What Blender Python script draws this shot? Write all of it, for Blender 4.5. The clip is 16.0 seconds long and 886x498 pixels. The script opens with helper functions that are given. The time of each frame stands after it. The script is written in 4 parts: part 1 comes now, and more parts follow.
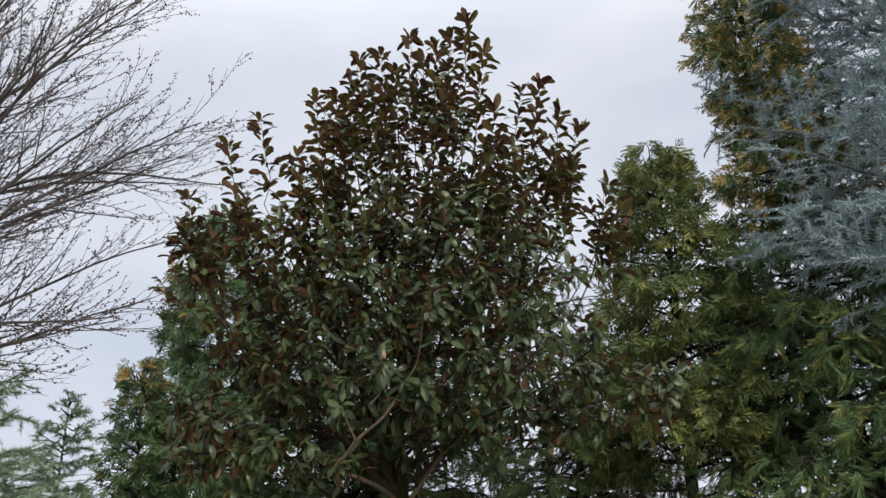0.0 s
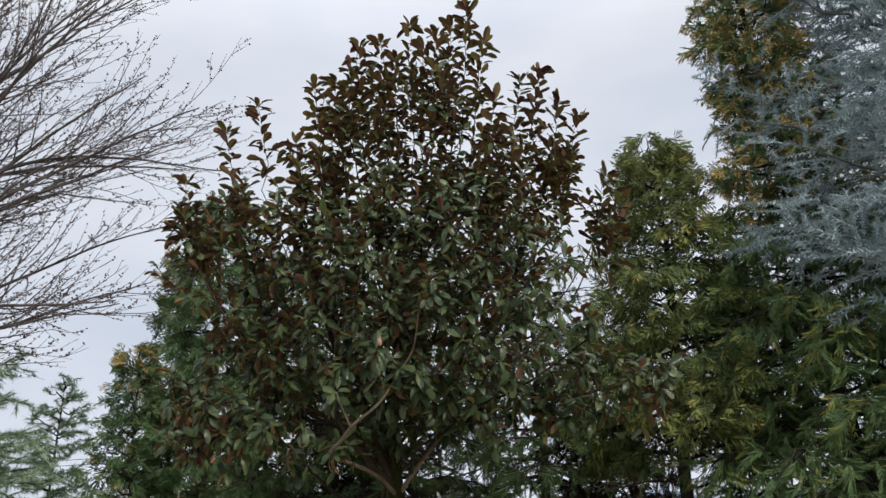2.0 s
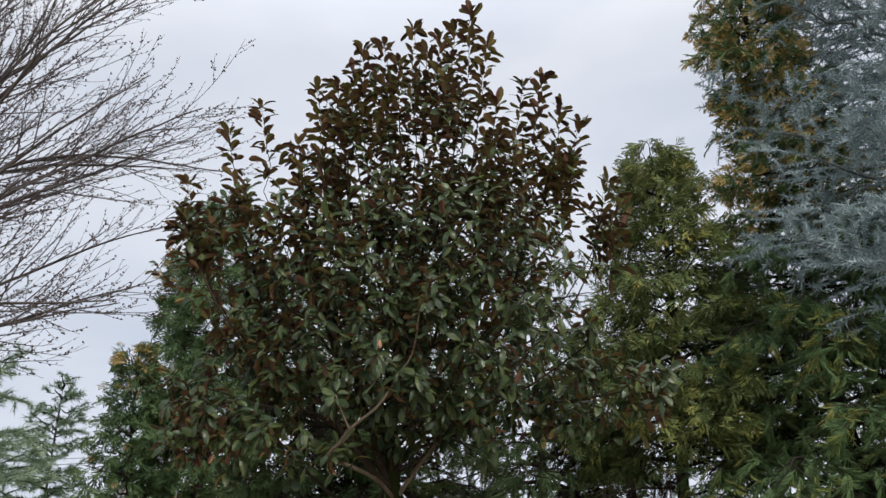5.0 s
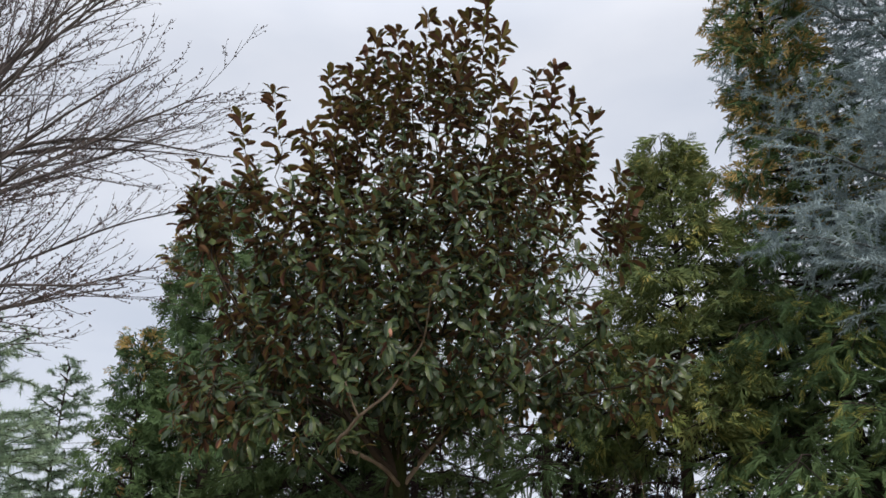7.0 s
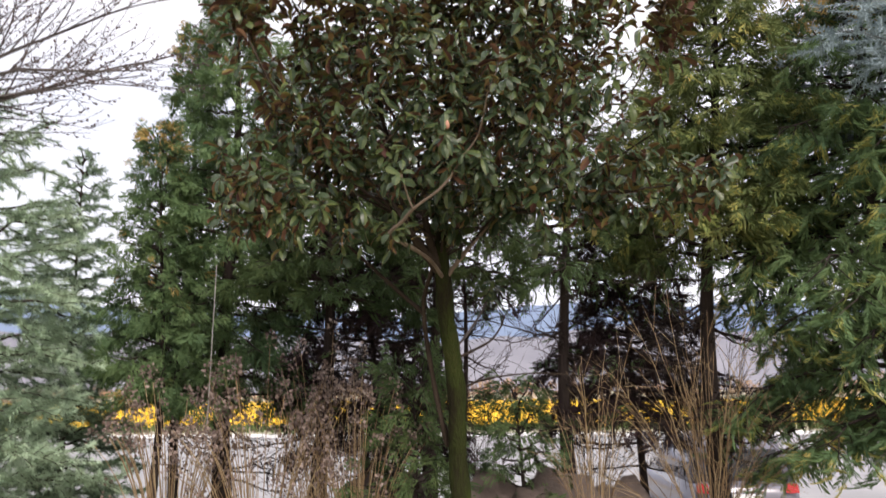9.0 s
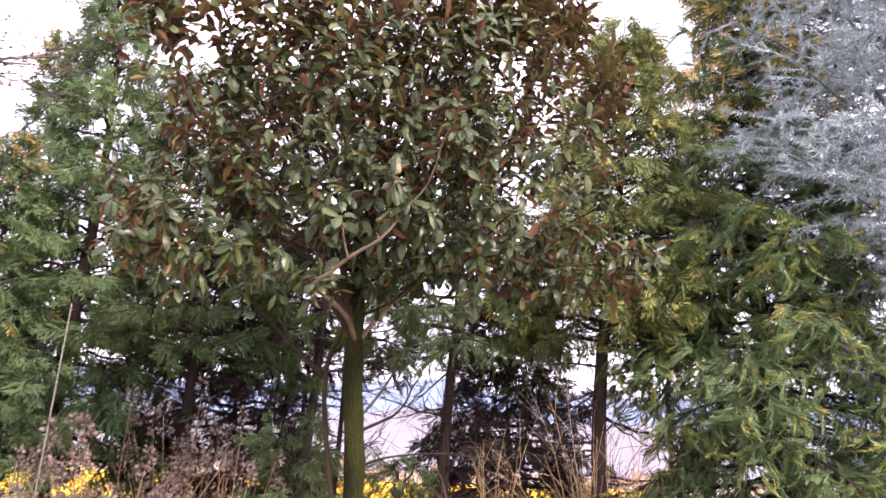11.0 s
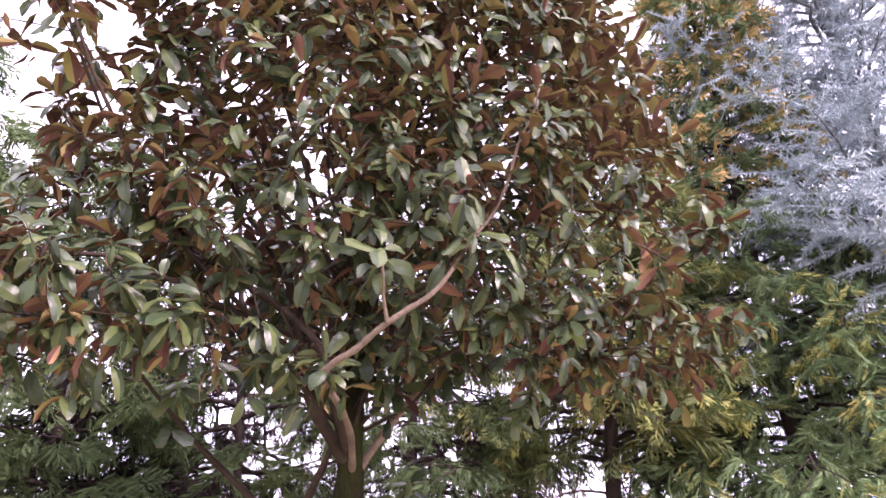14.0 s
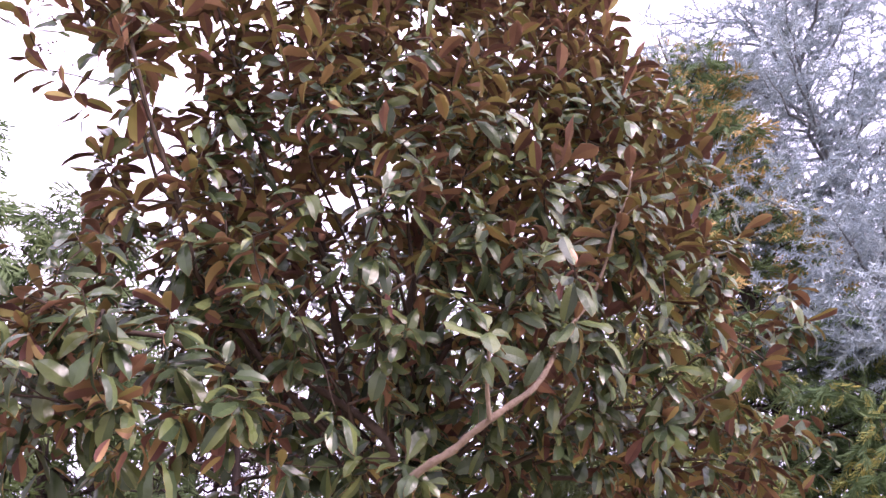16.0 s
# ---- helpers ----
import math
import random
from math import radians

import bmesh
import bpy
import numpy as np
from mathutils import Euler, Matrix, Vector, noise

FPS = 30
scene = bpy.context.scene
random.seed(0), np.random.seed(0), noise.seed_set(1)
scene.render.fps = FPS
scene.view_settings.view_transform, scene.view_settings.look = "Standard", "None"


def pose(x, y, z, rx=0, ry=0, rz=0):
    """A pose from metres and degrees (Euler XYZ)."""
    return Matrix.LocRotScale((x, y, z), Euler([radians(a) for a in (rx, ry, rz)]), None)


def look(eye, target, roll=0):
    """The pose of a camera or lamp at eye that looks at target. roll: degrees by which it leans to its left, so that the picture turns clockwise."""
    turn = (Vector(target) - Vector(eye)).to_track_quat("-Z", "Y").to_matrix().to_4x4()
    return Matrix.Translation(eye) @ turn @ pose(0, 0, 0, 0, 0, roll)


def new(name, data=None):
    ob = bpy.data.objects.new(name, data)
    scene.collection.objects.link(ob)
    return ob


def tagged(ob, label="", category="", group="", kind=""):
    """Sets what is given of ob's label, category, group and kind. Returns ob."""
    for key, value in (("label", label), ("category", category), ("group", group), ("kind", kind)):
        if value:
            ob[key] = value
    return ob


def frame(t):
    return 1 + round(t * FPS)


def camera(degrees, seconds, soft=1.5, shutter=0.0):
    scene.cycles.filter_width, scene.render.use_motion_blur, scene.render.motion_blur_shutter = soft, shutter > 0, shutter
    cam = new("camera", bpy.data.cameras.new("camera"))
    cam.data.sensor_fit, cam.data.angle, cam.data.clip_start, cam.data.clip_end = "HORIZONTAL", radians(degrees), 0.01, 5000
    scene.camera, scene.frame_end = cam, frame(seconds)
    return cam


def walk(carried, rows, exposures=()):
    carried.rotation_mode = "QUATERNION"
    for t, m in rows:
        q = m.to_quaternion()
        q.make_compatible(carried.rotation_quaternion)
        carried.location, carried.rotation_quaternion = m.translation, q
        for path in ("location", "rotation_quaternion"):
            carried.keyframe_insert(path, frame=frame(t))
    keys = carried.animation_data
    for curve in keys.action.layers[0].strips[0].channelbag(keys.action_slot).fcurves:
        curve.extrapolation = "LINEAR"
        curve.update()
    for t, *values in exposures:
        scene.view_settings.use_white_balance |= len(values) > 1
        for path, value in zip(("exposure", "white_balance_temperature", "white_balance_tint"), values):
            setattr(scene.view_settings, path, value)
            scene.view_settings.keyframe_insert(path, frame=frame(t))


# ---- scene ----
cam = camera(59.7, 16.0, soft=1.5, shutter=0.5)
PATH = [
    (0, (0.338, 0.385, 1.606), (0.241, 2.183, 2.475), -3.9),
    (0.5, (0.337, 0.387, 1.606), (0.234, 2.18, 2.486), -3.8),
    (1, (0.337, 0.389, 1.6), (0.232, 2.185, 2.473), -3.6),
    (1.5, (0.342, 0.385, 1.595), (0.242, 2.188, 2.455), -3.4),
    (2, (0.338, 0.388, 1.593), (0.246, 2.198, 2.439), -3.2),
    (2.5, (0.333, 0.388, 1.592), (0.246, 2.203, 2.427), -3.0),
    (3, (0.328, 0.388, 1.585), (0.242, 2.204, 2.419), -2.9),
    (3.5, (0.331, 0.389, 1.594), (0.242, 2.201, 2.435), -2.8),
    (4, (0.333, 0.392, 1.592), (0.242, 2.201, 2.44), -2.6),
    (6.5, (0.314, 0.375, 1.591), (0.22, 2.18, 2.447), -2.0),
    (7, (0.262, 0.412, 1.579), (0.164, 2.225, 2.417), -1.2),
    (7.5, (0.144, 0.527, 1.59), (0.047, 2.359, 2.387), -0.7),
    (8, (0.038, 0.565, 1.574), (-0.067, 2.438, 2.268), -0.7),
    (8.5, (-0.092, 0.523, 1.558), (-0.192, 2.453, 2.074), -0.9),
    (8.7, (-0.138, 0.509, 1.546), (-0.23, 2.458, 1.99), -0.8),
    (9.1, (-0.264, 0.5, 1.535), (-0.31, 2.469, 1.88), -0.3),
    (9.5, (-0.435, 0.53, 1.527), (-0.391, 2.503, 1.852), 0.5),
    (9.9, (-0.613, 0.605, 1.522), (-0.46, 2.566, 1.883), 1.5),
    (10.3, (-0.762, 0.728, 1.522), (-0.504, 2.665, 1.951), 2.2),
    (10.8, (-0.852, 0.957, 1.534), (-0.504, 2.856, 2.058), 2.5),
    (11, (-0.858, 1.066, 1.535), (-0.488, 2.95, 2.093), 2.4),
    (11.5, (-0.874, 1.33, 1.565), (-0.435, 3.189, 2.158), 1.7),
    (12, (-0.988, 1.676, 1.565), (-0.463, 3.506, 2.177), 0.4),
    (12.5, (-1.094, 2.049, 1.587), (-0.508, 3.854, 2.217), -0.6),
    (13, (-1.188, 2.392, 1.664), (-0.585, 4.165, 2.365), -2.0),
    (13.5, (-1.316, 2.719, 1.723), (-0.626, 4.421, 2.513), -3.6),
    (14, (-1.369, 3.016, 1.764), (-0.641, 4.659, 2.641), -3.8),
    (14.5, (-1.5, 3.248, 1.781), (-0.734, 4.835, 2.728), -4.1),
    (15, (-1.612, 3.413, 1.837), (-0.822, 4.941, 2.857), -4.6),
    (15.5, (-1.652, 3.472, 1.854), (-0.866, 4.961, 2.934), -4.5),
    (16, (-1.686, 3.476, 1.849), (-0.892, 4.931, 2.968), -4.6),
]
EXPOSURES = [(0.0, 0.32, 6500, 10), (7.5, 0.32, 6500, 11), (8.7, 0.80, 6900, 14), (10.8, 1.90, 6850, 35), (13.5, 2.30, 6550, 47), (16.0, 2.22, 6350, 51)]
walk(cam, [(t, look(eye, target, roll)) for t, eye, target, roll in PATH], EXPOSURES)

# ---- world and light ----
rng = np.random.default_rng(7)
GOLD = math.pi * (3 - math.sqrt(5))
SUN_ELEV, SUN_ROT = radians(38), radians(158)


def make_world():
    world = bpy.data.worlds.new("overcast_sky")
    scene.world = world
    world.use_nodes = True
    nt = world.node_tree
    nt.nodes.clear()
    out = nt.nodes.new("ShaderNodeOutputWorld")
    sky_bg = nt.nodes.new("ShaderNodeBackground")
    cloud_bg = nt.nodes.new("ShaderNodeBackground")
    mix = nt.nodes.new("ShaderNodeMixShader")
    sky = nt.nodes.new("ShaderNodeTexSky")
    sky.sky_type, sky.sun_disc = "NISHITA", False
    sky.sun_elevation, sky.sun_rotation = SUN_ELEV, SUN_ROT
    sky_bg.inputs["Strength"].default_value = 0.1
    nt.links.new(sky.outputs[0], sky_bg.inputs["Color"])
    tc = nt.nodes.new("ShaderNodeTexCoord")
    mp = nt.nodes.new("ShaderNodeMapping")
    mp.inputs["Scale"].default_value = (1.6, 1.6, 4.5)
    nz = nt.nodes.new("ShaderNodeTexNoise")
    nz.inputs["Scale"].default_value, nz.inputs["Detail"].default_value = 1.3, 5.0
    nz.inputs["Roughness"].default_value = 0.48
    ramp = nt.nodes.new("ShaderNodeValToRGB")
    ramp.color_ramp.elements[0].position, ramp.color_ramp.elements[0].color = 0.30, (0.50, 0.545, 0.63, 1)
    ramp.color_ramp.elements[1].position, ramp.color_ramp.elements[1].color = 0.72, (0.72, 0.74, 0.79, 1)
    nt.links.new(tc.outputs["Generated"], mp.inputs["Vector"])
    nt.links.new(mp.outputs[0], nz.inputs["Vector"])
    nt.links.new(nz.outputs["Fac"], ramp.inputs[0])
    nt.links.new(ramp.outputs[0], cloud_bg.inputs["Color"])
    sep = nt.nodes.new("ShaderNodeSeparateXYZ")
    nt.links.new(tc.outputs["Generated"], sep.inputs[0])
    rise = nt.nodes.new("ShaderNodeMapRange")
    rise.interpolation_type = "SMOOTHSTEP"
    rise.inputs["From Min"].default_value, rise.inputs["From Max"].default_value = 0.6, 1.0
    rise.inputs["To Min"].default_value, rise.inputs["To Max"].default_value = 1.0, 2.6
    nt.links.new(sep.outputs["Z"], rise.inputs["Value"])
    nt.links.new(rise.outputs[0], cloud_bg.inputs["Strength"])
    mix.inputs[0].default_value = 0.9
    nt.links.new(sky_bg.outputs[0], mix.inputs[1])
    nt.links.new(cloud_bg.outputs[0], mix.inputs[2])
    nt.links.new(mix.outputs[0], out.inputs["Surface"])


make_world()
sun_data = bpy.data.lights.new("sun", "SUN")
sun_data.energy, sun_data.angle, sun_data.color = 2.2, radians(25), (1.0, 0.96, 0.9)
sun = new("sun", sun_data)
sun_dir = Vector((math.sin(SUN_ROT) * math.cos(SUN_ELEV), math.cos(SUN_ROT) * math.cos(SUN_ELEV), math.sin(SUN_ELEV)))
sun.matrix_world = look(sun_dir * 30, (0, 0, 0))


# ---- materials ----
def material(name, colors, scale=8.0, rough=0.6, fine=40.0, bump=0.3, island=0.5, metallic=0.0, translucent=0.0,
             stretch=(1, 1, 1), spec=0.5, stops=None, fine_mix=0.35, coat=0.0):
    """Colour ramp over broad noise, fine noise and a random value per piece."""
    m = bpy.data.materials.new(name)
    m.use_nodes = True
    nt = m.node_tree
    nt.nodes.clear()
    out = nt.nodes.new("ShaderNodeOutputMaterial")
    b = nt.nodes.new("ShaderNodeBsdfPrincipled")
    tc = nt.nodes.new("ShaderNodeTexCoord")
    mp = nt.nodes.new("ShaderNodeMapping")
    mp.inputs["Scale"].default_value = stretch
    n1 = nt.nodes.new("ShaderNodeTexNoise")
    n1.inputs["Scale"].default_value, n1.inputs["Detail"].default_value = scale, 4.0
    n2 = nt.nodes.new("ShaderNodeTexNoise")
    n2.inputs["Scale"].default_value, n2.inputs["Detail"].default_value = fine, 5.0
    geo = nt.nodes.new("ShaderNodeNewGeometry")
    obj = nt.nodes.new("ShaderNodeObjectInfo")
    nt.links.new(tc.outputs["Object"], mp.inputs[0])
    nt.links.new(mp.outputs[0], n1.inputs["Vector"])
    nt.links.new(mp.outputs[0], n2.inputs["Vector"])

    def maths(op, a, c, d=None):
        n = nt.nodes.new("ShaderNodeMath")
        n.operation = op
        for i, v in enumerate((a, c) if d is None else (a, c, d)):
            if isinstance(v, (int, float)):
                n.inputs[i].default_value = v
            else:
                nt.links.new(v, n.inputs[i])
        return n.outputs[0]

    rnd = maths("FRACT", maths("ADD", geo.outputs["Random Per Island"], obj.outputs["Random"]), 0)
    base = maths("MULTIPLY_ADD", n1.outputs["Fac"], 1.6, -0.3)
    base = maths("ADD", maths("MULTIPLY", base, 1 - fine_mix), maths("MULTIPLY", n2.outputs["Fac"], fine_mix))
    fac = maths("ADD", maths("MULTIPLY", base, 1 - island), maths("MULTIPLY", rnd, island))
    ramp = nt.nodes.new("ShaderNodeValToRGB")
    els = ramp.color_ramp.elements
    while len(els) < len(colors):
        els.new(0.5)
    for i, c in enumerate(colors):
        els[i].position = stops[i] if stops else 0.15 + 0.7 * i / max(1, len(colors) - 1)
        els[i].color = (*c, 1)
    nt.links.new(fac, ramp.inputs[0])
    nt.links.new(ramp.outputs[0], b.inputs["Base Color"])
    nt.links.new(maths("MULTIPLY_ADD", n2.outputs["Fac"], 0.3, rough - 0.15), b.inputs["Roughness"])
    b.inputs["Metallic"].default_value = metallic
    b.inputs["Specular IOR Level"].default_value = spec
    b.inputs["Coat Weight"].default_value = coat
    if bump:
        bn = nt.nodes.new("ShaderNodeBump")
        bn.inputs["Strength"].default_value, bn.inputs["Distance"].default_value = bump, 0.02
        nt.links.new(n2.outputs["Fac"], bn.inputs["Height"])
        nt.links.new(bn.outputs[0], b.inputs["Normal"])
    last = b.outputs[0]
    if translucent:
        tr = nt.nodes.new("ShaderNodeBsdfTranslucent")
        nt.links.new(ramp.outputs[0], tr.inputs["Color"])
        ms = nt.nodes.new("ShaderNodeMixShader")
        ms.inputs[0].default_value = translucent
        nt.links.new(last, ms.inputs[1])
        nt.links.new(tr.outputs[0], ms.inputs[2])
        last = ms.outputs[0]
    nt.links.new(last, out.inputs["Surface"])
    return m


M_LEAF_TOP = material("magnolia_leaf_upper", [(0.021, 0.036, 0.018), (0.047, 0.073, 0.030), (0.106, 0.134, 0.043), (0.22, 0.225, 0.065)],
                      scale=1.3, rough=0.32, fine=24, bump=0.25, fine_mix=0.4, island=0.6, spec=0.31, coat=0.06, stops=[0.1, 0.5, 0.82, 0.97], translucent=0.3)
M_LEAF_UNDER = material("magnolia_leaf_underside", [(0.12, 0.056, 0.053), (0.27, 0.138, 0.106), (0.37, 0.205, 0.125), (0.41, 0.28, 0.125), (0.37, 0.33, 0.125)],
                        scale=1.4, rough=0.8, fine=26, bump=0.35, fine_mix=0.5, island=0.68, spec=0.15, stops=[0.14, 0.34, 0.52, 0.68, 0.84], translucent=0.5)
M_BARK_MOSS = material("mossy_bark", [(0.007, 0.006, 0.005), (0.016, 0.014, 0.007), (0.026, 0.034, 0.009), (0.040, 0.041, 0.014)], scale=4.5, spec=0.1, rough=0.95,
                       fine=55, bump=0.9, island=0.0, stretch=(1, 1, 0.35))
M_BARK_PALE = material("pale_magnolia_bark", [(0.085, 0.062, 0.047), (0.155, 0.117, 0.088), (0.24, 0.195, 0.15)], scale=9, spec=0.1, rough=0.85, fine=60, bump=0.5, island=0.1)
M_TWIG_DARK = material("magnolia_twig_bark", [(0.018, 0.013, 0.011), (0.04, 0.029, 0.022), (0.075, 0.056, 0.042)], scale=6, spec=0.1, rough=0.9, fine=50, bump=0.4, island=0.2)
M_BARK_CONIFER = material("conifer_bark", [(0.020, 0.015, 0.014), (0.040, 0.030, 0.027), (0.075, 0.058, 0.050)], scale=5, spec=0.1, rough=0.95, fine=40, bump=0.9, island=0.05, stretch=(1, 1, 0.2))
M_SPRAY_DARK = material("dark_conifer_foliage", [(0.036, 0.062, 0.030), (0.072, 0.112, 0.044), (0.125, 0.165, 0.058)], scale=0.9, rough=0.62, bump=0, island=0.2, translucent=0.18, spec=0.15)
M_SPRAY_GREEN = material("green_cedar_foliage", [(0.038, 0.073, 0.037), (0.074, 0.128, 0.057), (0.115, 0.175, 0.071), (0.165, 0.205, 0.080)], scale=1.3, rough=0.6, bump=0, island=0.2, translucent=0.22, spec=0.15)
M_SPRAY_GOLD = material("golden_cedar_tips", [(0.13, 0.19, 0.065), (0.21, 0.25, 0.078), (0.33, 0.31, 0.09), (0.44, 0.25, 0.08)], scale=1.8, rough=0.6, bump=0, island=0.2, translucent=0.3, spec=0.15, stops=[0.2, 0.42, 0.6, 0.82])
M_SPRAY_OLIVE = material("olive_cedar_foliage", [(0.040, 0.068, 0.030), (0.080, 0.118, 0.045), (0.135, 0.162, 0.056), (0.23, 0.20, 0.062)], scale=1.3, rough=0.6, bump=0, island=0.2, translucent=0.22, spec=0.15)
M_SPRAY_BROWN = material("bronzed_conifer_tips", [(0.19, 0.165, 0.06), (0.33, 0.235, 0.08), (0.44, 0.28, 0.11)], scale=1.5, rough=0.7, bump=0, island=0.25, translucent=0.22, spec=0.2)
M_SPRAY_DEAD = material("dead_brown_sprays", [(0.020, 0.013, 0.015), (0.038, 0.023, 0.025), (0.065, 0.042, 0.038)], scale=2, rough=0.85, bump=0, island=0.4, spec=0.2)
M_NEEDLE_BLUE = material("blue_cedar_needles", [(0.13, 0.175, 0.19), (0.26, 0.33, 0.355), (0.42, 0.495, 0.52)], scale=1.2, rough=0.6, bump=0, island=0.2, translucent=0.12, spec=0.15)
M_NEEDLE_LIGHT = material("light_green_needles", [(0.18, 0.26, 0.17), (0.30, 0.40, 0.27), (0.44, 0.53, 0.38)], scale=1.2, rough=0.65, bump=0, island=0.2, translucent=0.2, spec=0.15)
M_NEEDLE_GREEN = material("dark_young_conifer_needles", [(0.10, 0.155, 0.10), (0.18, 0.26, 0.17), (0.29, 0.37, 0.25)], scale=1.2, rough=0.65, bump=0, island=0.2, translucent=0.2, spec=0.15)
M_BARK_BLUE = material("frosted_grey_bark", [(0.07, 0.075, 0.08), (0.13, 0.14, 0.145), (0.21, 0.225, 0.23)], scale=5, spec=0.1, rough=0.9, fine=40, bump=0.5, island=0.2)
M_BARK_BARE = material("grey_brown_bark", [(0.042, 0.035, 0.035), (0.09, 0.077, 0.074), (0.155, 0.138, 0.13)], scale=4, spec=0.1, rough=0.85, fine=45, bump=0.5, island=0.25)
M_BUD = material("dark_red_buds", [(0.035, 0.020, 0.020), (0.075, 0.036, 0.030)], scale=6, rough=0.6, bump=0, island=0.7)
M_DRY = material("dry_tan_stems", [(0.12, 0.075, 0.045), (0.24, 0.165, 0.095), (0.36, 0.28, 0.17)], scale=5, spec=0.1, rough=0.8, bump=0.2, island=0.5)
M_DRYFLOWER = material("faded_pink_flower_heads", [(0.08, 0.055, 0.048), (0.17, 0.12, 0.10), (0.32, 0.25, 0.215)], scale=4, rough=0.85, bump=0, island=0.6, translucent=0.2)
# The unseen ground is made pale to bounce light onto the leaf undersides.
M_GROUND = material("bounce_pale_gravel_and_grass", [(0.15, 0.12, 0.09), (0.24, 0.205, 0.15), (0.24, 0.235, 0.14), (0.34, 0.31, 0.25)], scale=0.7, rough=0.95, fine=14, bump=0.7, island=0.0)
M_ROAD = material("pale_worn_asphalt", [(0.15, 0.145, 0.145), (0.21, 0.205, 0.205), (0.28, 0.27, 0.265)], scale=0.35, rough=0.8, fine=30, bump=0.3, island=0.0)
M_KERB = material("white_painted_kerb", [(0.55, 0.55, 0.54), (0.8, 0.8, 0.79)], scale=1.2, rough=0.7, fine=25, bump=0.3, island=0.2)
M_FLOWER = material("yellow_blossom", [(0.45, 0.25, 0.012), (0.75, 0.45, 0.02), (0.85, 0.60, 0.04)], scale=0.25, rough=0.7, bump=0, island=0.5, translucent=0.2)
M_FLOWER_LEAF = material("flower_field_leaves", [(0.04, 0.07, 0.02), (0.09, 0.12, 0.03)], scale=0.6, rough=0.7, bump=0, island=0.5)
M_HEDGE = material("distant_brown_brush", [(0.15, 0.085, 0.045), (0.26, 0.15, 0.08), (0.33, 0.22, 0.13)], scale=0.4, rough=0.9, bump=0, island=0.5)
# Distance haze and mist are painted into these two land colours.
M_HILL = material("haze_painted_blue_hill", [(0.13, 0.17, 0.245), (0.165, 0.205, 0.275)], scale=0.004, rough=1.0, fine=0.02, bump=0, island=0.0, spec=0.0)
M_HILL_NEAR = material("mist_painted_far_fields", [(0.155, 0.152, 0.172), (0.205, 0.20, 0.217)], scale=0.01, rough=1.0, fine=0.05, bump=0, island=0.0, spec=0.0)
M_CAR = material("dark_grey_car_paint", [(0.10, 0.095, 0.115), (0.125, 0.12, 0.14)], scale=2, rough=0.35, bump=0, island=0, metallic=0.4, coat=0.6)
M_GLASS = material("tinted_car_glass", [(0.01, 0.01, 0.012), (0.02, 0.02, 0.022)], scale=2, rough=0.18, bump=0, island=0)
M_BLACK = material("black_rubber", [(0.012, 0.012, 0.012), (0.03, 0.03, 0.03)], scale=8, rough=0.8, bump=0.2, island=0)
M_METAL = material("brushed_alloy", [(0.45, 0.45, 0.46), (0.6, 0.6, 0.6)], scale=8, rough=0.4, bump=0, island=0, metallic=0.9)
M_LAMP_RED = material("red_tail_lamp", [(0.3, 0.01, 0.01), (0.4, 0.02, 0.02)], scale=8, rough=0.25, bump=0, island=0)
M_CONE = material("pinkish_magnolia_cone", [(0.30, 0.14, 0.09), (0.45, 0.24, 0.16)], scale=30, rough=0.8, bump=0.4, island=0.3)
M_STAKE = material("weathered_grey_stake", [(0.16, 0.15, 0.13), (0.30, 0.28, 0.25)], scale=6, rough=0.85, bump=0.2, island=0)
M_CABLE = material("black_cable", [(0.03, 0.03, 0.035), (0.05, 0.05, 0.055)], scale=3, rough=0.7, bump=0, island=0)
M_ROCK = material("brown_grey_rock", [(0.035, 0.026, 0.022), (0.075, 0.055, 0.046), (0.13, 0.10, 0.085)], scale=3, rough=0.9, fine=20, bump=0.7, island=0.2)


